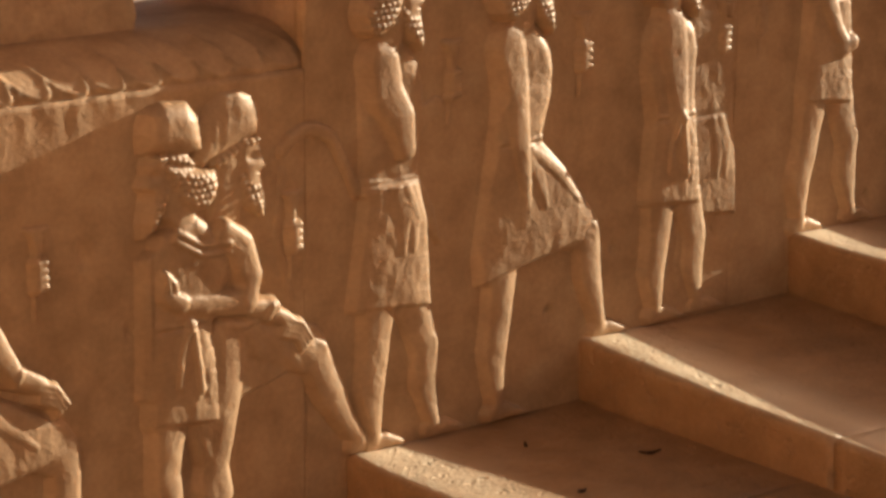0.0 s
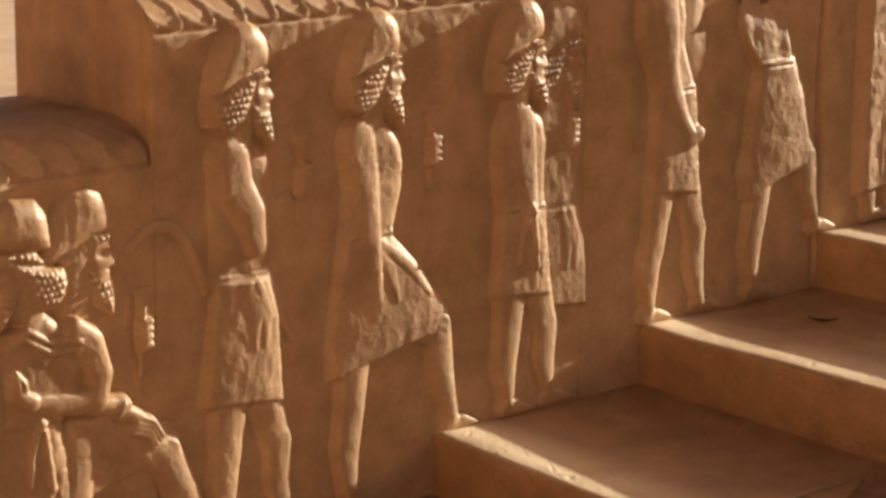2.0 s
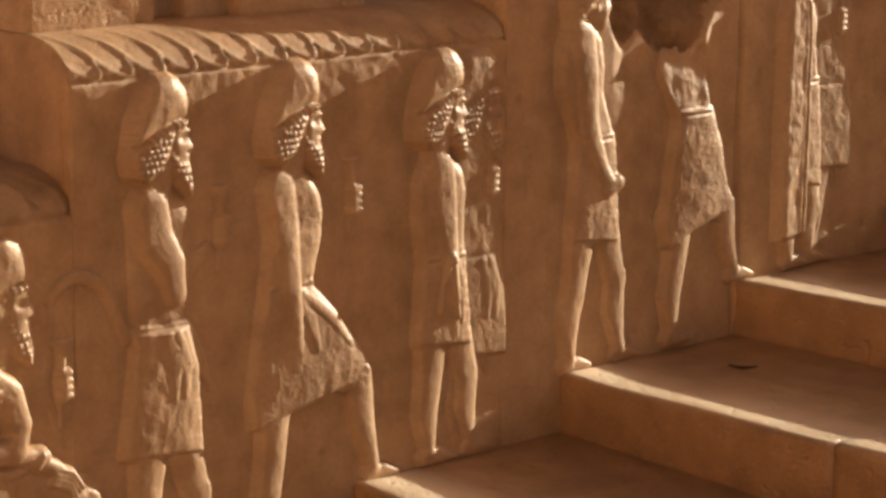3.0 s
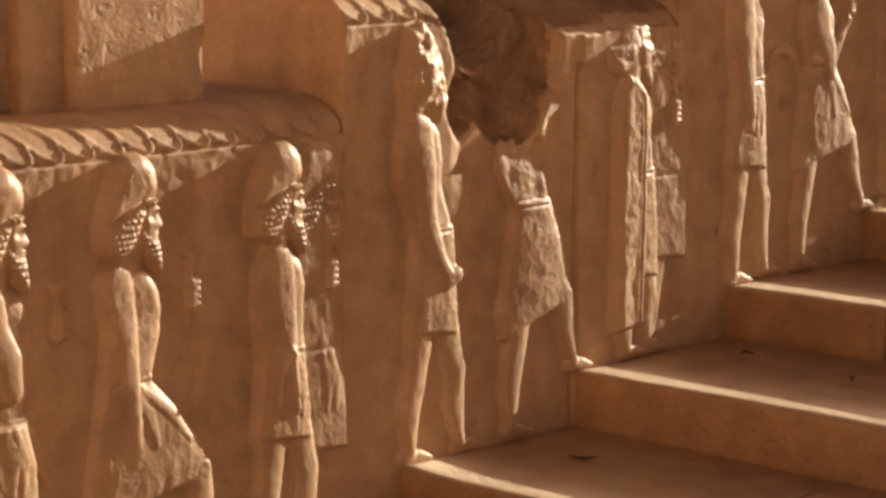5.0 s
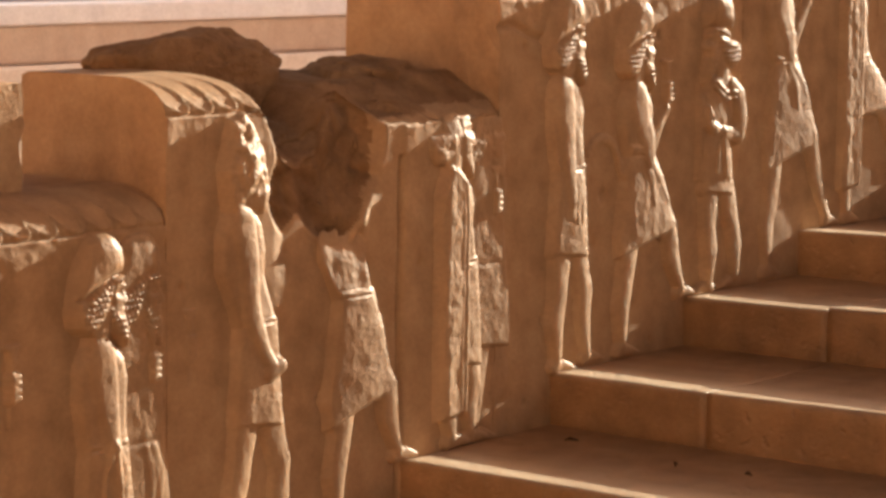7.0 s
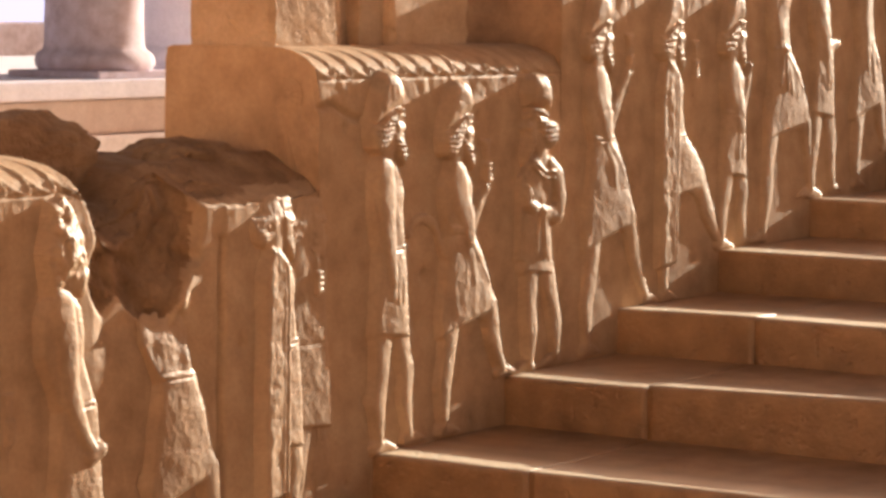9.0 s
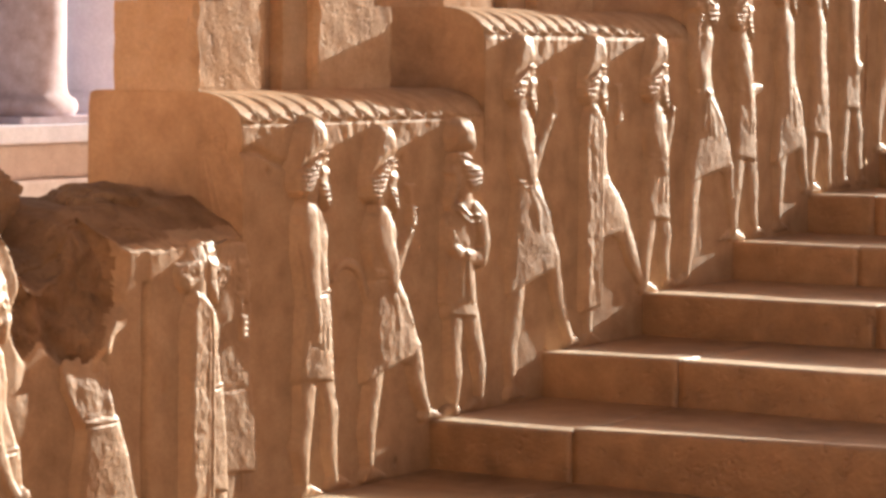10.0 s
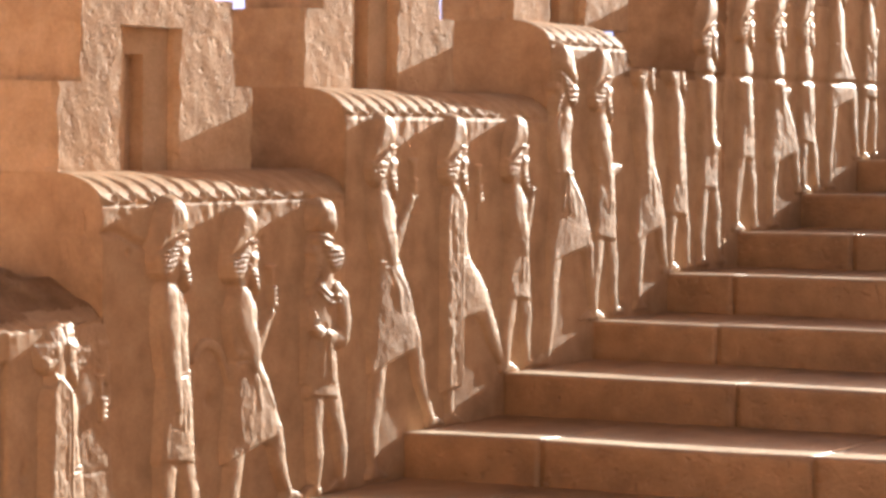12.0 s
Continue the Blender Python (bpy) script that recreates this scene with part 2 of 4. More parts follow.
def parapet_block(i):
    x0, x1, top = ENDS[i], ENDS[i + 1], RIDGE[i]
    base = top - 1.55
    thick = DEEP + (0.032 if i == 4 else 0.0)
    cell = 0.0038 if 1 <= i <= 5 else 0.0065 if 6 <= i <= 8 else 0.012 if i == 0 else 0.03
    xs = np.linspace(x0, x1, int((x1 - x0) / cell) + 1)
    # face
    zf = np.concatenate([np.linspace(base, top - 1.0, 6)[:-1], np.linspace(top - 1.0, top - DROP, 190 if 2 <= i <= 4 else 96)])
    cy, cz, cs = crest_profile()
    X = np.repeat(xs[:, None], len(zf) + len(cy) + 7, 1)
    Y, Z = np.zeros(X.shape), np.zeros(X.shape)
    nf = len(zf)
    Z[:, :nf] = zf
    Y[:, :nf] = 0.0016 * vnoise(X[:, :nf] * 7, Z[:, :nf] * 7, i, 3) + 0.0009 * vnoise(X[:, :nf] * 35, Z[:, :nf] * 35, i, 2)
    Y[:, :nf] += 0.0016 * vnoise(X[:, :nf] * 62, Z[:, :nf] * 62, i, 2) * np.clip((Z[:, :nf] - top + DROP + 0.075) / 0.03, 0, 1)
    # carved tongues on the crest: slanting rows of rounded leaves with raised rims
    W = 0.058
    sx = X[:, nf:nf + len(cy)]
    s = np.repeat(cs[None, :], len(xs), 0)
    u = ((sx - x0) / W + 1.30 * s - 0.28)
    fu = u - np.floor(u)
    low = 0.02 + 0.30 * np.clip(np.abs(2 * fu - 1), 0, 1) ** 3.0          # U-shaped lower end of each tongue
    inner = np.clip((s - low) / 0.05, 0, 1)
    rim = np.exp(-((s - low - 0.035) / 0.040) ** 2)
    side = np.clip(np.exp(-((fu - 0.055) / 0.060) ** 2) + np.exp(-((fu - 0.945) / 0.060) ** 2) * 0.5, 0, 1) * inner * np.clip((1.0 - s) / 0.5, 0, 1)
    bead = np.exp(-((np.minimum(fu, 1 - fu) / 0.10) ** 2 + ((s - 0.10) / 0.07) ** 2))
    rise = 0.0024 * inner + 0.0052 * np.maximum(rim, side) + 0.0036 * bead + 0.0010 * vnoise(sx * 30, s * 5, i, 2)
    rise *= np.clip((0.985 - s) / 0.12, 0, 1)
    na = cs * math.pi / 2
    Y[:, nf:nf + len(cy)] = cy + 0.0050 * (1 - s) - rise * np.cos(na)
    Z[:, nf:nf + len(cy)] = top + cz + rise * np.sin(na) * 0.6
    tail = [(ROLL + 0.05, 0.0), (0.24, 0.0), (thick - 0.02, -0.001), (thick - 0.004, -0.006), (thick, -0.03), (thick, -0.4), (thick, -1.55)]
    for j, (yy, zz) in enumerate(tail):
        Y[:, nf + len(cy) + j] = yy + (0.003 * vnoise(xs * 5, j * 3.1, i))
        Z[:, nf + len(cy) + j] = top + zz + 0.002 * vnoise(xs * 6, j * 2.3, i)
    rag = (0.045 if i == 7 else 0.006) * vnoise(Z * 16, Y * 16, i * 2.0, 3)
    X[0] += rag[0]
    pick = random.Random(40 + i)
    for _ in range(9):
        px, pz, pr = pick.uniform(x0, x1), pick.uniform(top - 0.85, top - 0.12), pick.uniform(0.005, 0.010)
        Y[:, :nf] += 0.009 * np.exp(-(((X[:, :nf] - px) / pr) ** 2 + ((Z[:, :nf] - pz) / (pr * 1.5)) ** 2))
    # joints and cracks in the face
    fx_, fz_ = X[:, :nf], Z[:, :nf]
    if i == 3:
        Y[:, :nf] += 0.012 * np.exp(-((fx_ - 1.398 - 0.006 * vnoise(fz_ * 14, 1.0)) / 0.006) ** 2) * (fz_ < 0.86)
        Y[:, :nf] += 0.010 * np.exp(-(((fx_ - 1.455) / 0.012) ** 2 + ((fz_ - 0.655) / 0.016) ** 2))
    if i == 4:
        Y[:, :nf] += 0.010 * np.exp(-((fz_ - 1.082 + 0.35 * np.clip(fx_ - 1.74, 0, 1) - 0.012 * vnoise(fx_ * 22, 2.0)) / 0.007) ** 2) * (fx_ < 1.85)
    if i >= 6:
        Y[:, :nf] += 0.008 * np.exp(-((fz_ - 1.440 - 0.003 * vnoise(fx_ * 9, 3.0)) / 0.008) ** 2) * (fx_ > 3.95)
    # losses: the crest is broken away here
    rows = X.shape[1]
    if i == 3:      # the crest is lost: a deep ragged hollow, then a rough shelving stretch
        Y -= 0.003 * np.clip((X - 1.405) / 0.006, 0, 1) * np.clip((1.535 - X) / 0.05, 0, 1) * np.clip((0.94 - Z) / 0.03, 0, 1) * (Y < 0.05)      # the next stone stands proud
        Y += 0.009 * np.clip((X - 1.06) / 0.03, 0, 1) * np.clip((1.22 - X) / 0.05, 0, 1) * np.clip((Z - 0.66) / 0.06, 0, 1) * (Y < 0.05)
        cr = lambda sc, sd_: 1 - 2 * np.abs(vnoise(X * sc, Z * sc, sd_, 3))           # creased, faceted noise
        hollow = np.clip((X - 1.052 - 0.016 * vnoise(Z * 16, 2.0, 0, 2)) / 0.022, 0, 1) * np.clip((1.352 + 0.026 * vnoise(Z * 13, 7.0, 0, 3) - X) / 0.022, 0, 1)
        lim = 0.752 - 0.042 * np.exp(-((X - 1.235) / 0.055) ** 2) + 0.07 * np.clip((X - 1.27) / 0.08, 0, 1) + 0.022 * vnoise(X * 22, 4.0, 0, 3)
        inside = hollow * np.clip((Z - lim) / 0.022, 0, 1)
        dig = 0.016 + 0.030 * np.clip((Z - lim) / 0.10, 0, 1) + 0.040 * np.clip((Z - 0.90) / 0.08, 0, 1) + 0.018 * vnoise(X * 11, Z * 11, 3, 2) + 0.011 * cr(17, 4.0) + 0.004 * vnoise(X * 70, Z * 70, 9, 2)
        dig += 0.020 * np.exp(-(((X - 1.30) / 0.05) ** 2 + ((Z - 0.845) / 0.06) ** 2)) - 0.016 * np.exp(-(((X - 1.13) / 0.05) ** 2 + ((Z - 0.90) / 0.05) ** 2))
        dig = np.maximum(dig, 0.005)
        Y += inside * np.clip(dig - Y, 0, 1) * (Y < 0.2)
        Y -= 0.013 * np.exp(-(((X - 1.268) / 0.050) ** 2 + ((Z - 0.768) / 0.036) ** 2)) * (1 + 0.9 * vnoise(X * 32, Z * 32, 2, 3)) * (Y < 0.1)      # stump of the lost head
        brow = 0.916 + 0.020 * vnoise(X * 15, 6.0, 0, 3) + 0.085 * np.clip((X - 1.42) / 0.1, 0, 1)
        shelf = np.clip((X - 1.335) / 0.03, 0, 1) * np.clip((Z - brow) / 0.018, 0, 1)
        bite = 0.036 + 0.55 * np.clip(Z - brow, 0, 1) + 0.016 * vnoise(X * 12, Z * 12, 8, 2) + 0.012 * cr(20, 5.0) + 0.004 * vnoise(X * 60, Z * 60, 5, 2)
        bite = np.maximum(bite, 0.032)
        bite += 0.035 * np.exp(-(((X - 1.455) / 0.026) ** 2 + ((Z - 0.985) / 0.016) ** 2))
        Y += shelf * np.clip(bite - Y, 0, 1) * (Y < 0.2)
        inside = np.maximum(inside, shelf)
        worn = np.clip((X - 0.955) / 0.10, 0, 1)
        sad = np.exp(-((X - 1.17) / 0.085) ** 4)
        cut = 1.02 - 0.072 * sad - worn * (0.010 + 0.016 * (vnoise(X * 6, Y * 8, 5, 3) + 0.5) + 0.010 * cr(16, 6.0)) - 0.085 * worn ** 2 * np.clip(1 - Y / 0.12, 0, 1)
        Z = np.where(worn > 0, np.minimum(Z, cut), Z)
    if i == 6:
        lost = np.clip((X - 3.86) / 0.10, 0, 1)
        cut = 1.556 - lost * (0.105 + 0.006 * vnoise(X * 9, Y * 9, 7, 3))
        Z = np.where(lost > 0, np.minimum(Z, cut), Z)
    # Lost stretches get the darker stone, which paints in part of their shade.
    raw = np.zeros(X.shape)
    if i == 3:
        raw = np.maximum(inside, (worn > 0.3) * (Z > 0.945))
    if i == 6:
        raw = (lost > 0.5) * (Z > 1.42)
    V = np.stack([X, Y, Z], -1).reshape(-1, 3)
    n = len(xs)
    quads = grid_faces(n, rows)[:, ::-1]
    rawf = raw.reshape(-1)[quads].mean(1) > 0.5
    F = quads.tolist()
    F.append(list(range(rows))[::-1])
    F.append(list(range((n - 1) * rows, n * rows)))
    me = mesh_from("parapet_block", V, F, MAT_WALL)
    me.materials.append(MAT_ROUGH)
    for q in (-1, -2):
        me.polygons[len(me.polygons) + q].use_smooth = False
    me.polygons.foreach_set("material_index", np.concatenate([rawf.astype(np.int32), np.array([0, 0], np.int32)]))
    lab = "carved limestone parapet block with rolled leaf-patterned crest"
    if i == 3:
        lab = "broken limestone parapet block with lost crest and rough gap"
    if i == 6:
        lab = "limestone parapet block with broken crest beside the steps"
    ob = part("parapet_block", me)
    return tagged(ob, lab, "parapet", "parapet blocks", "structure")


blocks = {i: parapet_block(i) for i in range(-3, 13)}


def merlon(i, stages):
    """Stepped battlement with a double-recessed blind slot, standing on block i."""
    x0, z0 = ENDS[i] + 0.003, RIDGE[i] - 0.004
    f, bk = 0.112, 0.315
    body = new("merlon")
    body.location = (x0 + 0.3, 0.2, z0)
    bpy.context.view_layer.update()

    def box(name, lo, hi, worn=()):
        bm = bmesh.new()
        bmesh.ops.create_cube(bm, size=1)
        for v in bm.verts:
            v.co = Vector([lo[a] + (v.co[a] + 0.5) * (hi[a] - lo[a]) for a in range(3)])
        for a in range(3):
            bmesh.ops.subdivide_edges(bm, edges=[e for e in bm.edges if abs((e.verts[0].co - e.verts[1].co).normalized()[a]) > 0.9 and e.calc_length() > 0.03],
                                      cuts=max(1, int((hi[a] - lo[a]) / 0.014)), use_grid_fill=True)
        mid = Vector([(lo[a] + hi[a]) / 2 for a in range(3)])
        for v in bm.verts:
            p = v.co.copy()
            if (-1 in worn and p.x - lo[0] < 1e-4) or (1 in worn and hi[0] - p.x < 1e-4):
                near = 1.0 if p.y - lo[1] < 1e-4 else 0.35
                v.co.x += (1 if p.x < mid.x else -1) * near * (0.003 + 0.024 * abs(noise.noise(p * 22 + Vector((i, 3, 0)))))
            v.co += Vector((0.002, 0.0012, 0.002)) * noise.noise(p * 9 + Vector((i, 0, 0))) + noise.noise_vector(p * 34) * 0.0011
        me = bpy.data.meshes.new(name)
        bm.to_mesh(me)
        bm.free()
        me.materials.append(MAT_MERLON)
        me.transform(Matrix.Translation(-body.location))
        part(name, me, body)

    w, h = 0.667, 0.176
    c0, c1 = 0.21, 0.395          # outer recess
    for s in range(stages):
        a, b = x0 + 0.07 * s, x0 + w - 0.065 * s
        zl, zh = z0 + h * s, z0 + h * (s + 1)
        if s == 0:
            box("jamb", (a, f, zl), (x0 + c0, bk, zh), (-1, 1))
            box("jamb", (x0 + c1, f, zl), (b, bk, zh), (-1, 1))
        elif s == 1:
            box("jamb", (a, f, zl), (x0 + c0, bk, z0 + 0.29), (-1, 1))
            box("jamb", (x0 + c1, f, zl), (b, bk, z0 + 0.29), (-1, 1))
            box("lintel", (a, f, z0 + 0.29), (b, bk, zh), (-1, 1))
        else:
            box("cap_course", (a, f, zl), (b, bk, zh), (-1, 1))
    box("recess_panel", (x0 + c0 - 0.004, f + 0.028, z0), (x0 + c0 + 0.043, bk - 0.02, z0 + 0.294))
    box("recess_panel", (x0 + c1 - 0.080, f + 0.028, z0), (x0 + c1 + 0.004, bk - 0.02, z0 + 0.294))
    box("recess_panel", (x0 + c0 + 0.040, f + 0.028, z0 + 0.235), (x0 + c1 - 0.078, bk - 0.02, z0 + 0.294))
    box("slot_panel", (x0 + c0 + 0.035, f + 0.060, z0), (x0 + c1 - 0.072, bk - 0.03, z0 + 0.26))
    return tagged(body, "stepped limestone merlon with recessed blind slot on the parapet", "merlon", "merlons")


def rosette(i, y, z, r):
    """Shallow petalled disc carved on a block's end."""
    nr, na = 14, 72
    V, F = [], []
    for a in range(na):
        for k in range(nr):
            q = k / (nr - 1)
            t = 2 * math.pi * a / na
            h = 0.0018 * (0.35 + 0.65 * abs(math.cos(6 * t)) ** 0.6) * (1 if q > 0.3 else 0.5) * math.sin(math.pi * min(1, q * 1.02)) + (0.0015 if q < 0.22 else 0)
            V.append((ENDS[i] - 0.9 * h + 0.0006, y + r * q * math.cos(t), z + r * q * math.sin(t)))
    for a in range(na):
        for k in range(nr - 1):
            b = (a + 1) % na
            F.append((a * nr + k, b * nr + k, b * nr + k + 1, a * nr + k + 1))
    part("rosette", mesh_from("rosette", V, F, MAT_WALL), blocks[i], "worn carved rosette")


rosette(4, 0.075, 1.105, 0.036)
rosette(5, 0.080, 1.285, 0.034)

for i, st in ((0, 3), (1, 3), (2, 3), (4, 3), (5, 3), (6, 3), (7, 3)):
    merlon(i, st)


def boulder(cx, cy, cz, sx, sy, sz, seed, label, crease=0.05, sink=0.0):
    """Ragged broken stone with creases and chipped hollows."""
    bm = bmesh.new()
    bmesh.ops.create_icosphere(bm, subdivisions=6, radius=1)
    for v in bm.verts:
        d = v.co.copy()
        k = 1 + 0.20 * noise.noise(d * 1.4 + Vector((seed, 0, 0))) + 0.08 * noise.noise(d * 3.4 + Vector((0, seed, 0))) + crease * (0.5 - abs(noise.noise(d * 4.2 + Vector((0, 0, seed))))) + 0.030 * noise.noise(d * 9) + 0.012 * noise.noise(d * 24)
        k -= sink * math.exp(-((d - Vector((-0.28, -0.75, 0.55)).normalized()).length / 0.16) ** 2)
        # blunt, almost square in plan
        q = (abs(d.x) ** 3 + abs(d.y) ** 3 + abs(d.z) ** 3) ** (-1 / 3)
        v.co = Vector((cx + d.x * q * sx * k, cy + d.y * q * sy * k, cz + d.z * q * sz * k))
    me = bpy.data.meshes.new("broken_stone")
    bm.to_mesh(me)
    bm.free()
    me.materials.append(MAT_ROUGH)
    me.polygons.foreach_set("use_smooth", np.ones(len(me.polygons), bool))
    return tagged(part("broken_stone", me), label, "stone")


boulder(1.125, 0.262, 0.985, 0.205, 0.075, 0.092, 3.0, "rounded broken merlon stump on the parapet top")
boulder(1.515, 0.215, 0.945, 0.128, 0.100, 0.070, 8.0, "ragged broken stone along the worn parapet top", 0.16, 0.22)


# ---- carved figures ----
def seg(X, Z, a, b, ra, rb):
    """Distance to a tapered bar, as a share of its radius, and the radius."""
    d = np.array(b, float) - np.array(a, float)
    t = np.clip(((X - a[0]) * d[0] + (Z - a[1]) * d[1]) / (d @ d + 1e-12), 0, 1)
    r = ra + (rb - ra) * t
    return np.hypot(X - a[0] - t * d[0], Z - a[1] - t * d[1]) / r, r


class Relief:
    """A height field over the wall's face; higher parts overlay lower ones."""

    def __init__(self, x0, x1, z0, z1, cell):
        self.xs, self.zs = np.arange(x0, x1, cell), np.arange(z0, z1, cell)
        self.X, self.Z = np.meshgrid(self.xs, self.zs, indexing="ij")
        self.H = np.full(self.X.shape, -0.012)

    def put(self, u, r, h, base, power=2.0):
        inner = base + h * np.clip(1 - np.clip(u, 0, 1) ** power, 0, 1) ** (1 / power)
        outer = base - (u - 1) * r * 2.2
        self.H = np.maximum(self.H, np.where(u < 1, inner, outer))

    def limb(self, pts, radii, h, base=0.0, power=2.5):
        best, br = None, None
        for a, b, ra, rb in zip(pts, pts[1:], radii, radii[1:]):
            u, r = seg(self.X, self.Z, a, b, ra, rb)
            if best is None:
                best, br = u, r
            else:
                br = np.where(u < best, r, br)
                best = np.minimum(best, u)
        self.put(best, br, h, base, power)

    def ridge(self, pts, radii, h):
        """A raised cord or knob following the surface that is already there."""
        best = None
        for a, b, ra, rb in zip(pts, pts[1:], radii, radii[1:]):
            u, _ = seg(self.X, self.Z, a, b, ra, rb)
            best = u if best is None else np.minimum(best, u)
        self.H = self.H + h * np.sqrt(np.clip(1 - best ** 2, 0, 1)) * (self.H > 0.001)

    def sd(self, pts):
        """Distance inside a polygon (outside: minus)."""
        X, Z = self.X, self.Z
        dist, inside = np.full(X.shape, 9.0), np.zeros(X.shape, bool)
        for (ax, az), (bx, bz) in zip(pts, pts[1:] + pts[:1]):
            u, _ = seg(X, Z, (ax, az), (bx, bz), 1.0, 1.0)
            dist = np.minimum(dist, u)
            if az != bz:
                cross = (az > Z) != (bz > Z)
                inside ^= cross & (X < (bx - ax) * (Z - az) / (bz - az) + ax)
        return np.where(inside, dist, -dist)

    def plate(self, pts, h, edge, base=0.0, extra=None, power=2.2, melt=0):
        d = self.sd(pts)
        e = np.clip(d / edge, 0, 1)
        for _ in range(melt):
            q = np.pad(e, 1, mode="edge")
            e = np.where(d > 0, 0.2 * (e + q[2:, 1:-1] + q[:-2, 1:-1] + q[1:-1, 2:] + q[1:-1, :-2]), 0)
        inner = base + h * (1 - (1 - e) ** power) ** (1 / power)
        if extra is not None:
            inner = inner + extra * np.clip(d / (edge * 0.7), 0, 1)
        self.H = np.maximum(self.H, np.where(d > 0, inner, base + d * 2.2))

    def swell(self, pts, h, base=0.0, edge=0.01, peak=0.42, extra=None, power=2.7):
        """A rounded mass inside an outline, highest at a share of its width, rolling off to both sides."""
        d = self.sd(pts)
        X = self.X
        ins = d > 0
        lo = np.where(ins, X, 9e9).min(0)[None, :]
        hi = np.where(ins, X, -9e9).max(0)[None, :]
        t = np.clip((X - lo) / np.maximum(hi - lo, 1e-6), 0, 1)
        u = np.where(t < peak, (peak - t) / peak, (t - peak) / (1 - peak))
        body = np.clip(1 - u ** power, 0, 1) ** (1 / power)
        e = np.clip(d / edge, 0, 1)
        body = body * np.sqrt(np.clip(1 - (1 - e) ** 2, 0, 1))
        inner = base + h * body
        if extra is not None:
            inner = inner + extra * e
        self.H = np.maximum(self.H, np.where(ins, inner, base + d * 2.2))

    def curls(self, pts, h, base, size, peak):
        """A rounded mass of hair, closely set with small snail curls in staggered rows."""
        X, Z = self.X, self.Z
        size *= 1.35 if self.xs[0] > 2.4 else 1.0
        wx, wz = X + 0.0055 * vnoise(X * 45, Z * 45, 3, 2), Z + 0.0055 * vnoise(X * 45, Z * 45, 8, 2)
        j = np.floor(wz / size)
        fx = (wx / size + 0.5 * (j % 2)) % 1 - 0.5
        fz = (wz / size) % 1 - 0.5
        q = fx ** 2 + fz ** 2
        b = np.clip(1 - q * 4.6, 0, 1) ** 0.5 - 0.35 * np.exp(-q * 60)
        self.swell(pts, h - 0.003, base, edge=0.014, peak=peak, extra=(0.0042 if self.xs[0] > 2.4 else 0.0054) * b)

    def mesh(self, name):
        X, Z, H = self.X, self.Z, self.H.copy()
        n0 = np.abs(H) < 0.5
        rough = 0.0011 * vnoise(X * 55, Z * 40, 1, 3) + 0.0012 * vnoise(X * 16, Z * 12, 2, 2)
        H = H + rough * n0
        # soften the carving a little
        for _ in range(1 if self.xs[0] < 2.4 else 2):
            P = np.pad(H, 1, mode="edge")
            H = 0.5 * H + 0.125 * (P[2:, 1:-1] + P[:-2, 1:-1] + P[1:-1, 2:] + P[1:-1, :-2])
        if self.xs[0] > 4.1:      # the course joint runs on through the carving
            H = H - 0.007 * np.exp(-((Z - 1.440 - 0.003 * vnoise(X * 9, 3.0)) / 0.007) ** 2)
        # the flanks turned from the light are cut back gently
        rise = 1.05 * (self.xs[1] - self.xs[0])
        for q in range(1, len(self.xs)):
            H[q] = np.minimum(H[q], np.maximum(H[q - 1], -0.004) + rise)
        Y = -np.maximum(H, -0.012)
        F = grid_faces(*X.shape)[:, ::-1]
        hv = H.reshape(-1)
        keep = hv[F].max(1) > -0.0035
        F = F[keep]
        used = np.unique(F)
        remap = np.full(X.size, -1)
        remap[used] = np.arange(len(used))
        V = np.stack([X - 0.013 * (X.mean() + 2.243) / 2.967, Y, Z], -1).reshape(-1, 3)[used]
        return mesh_from(name, V, remap[F][:, ::-1], MAT_FIG)


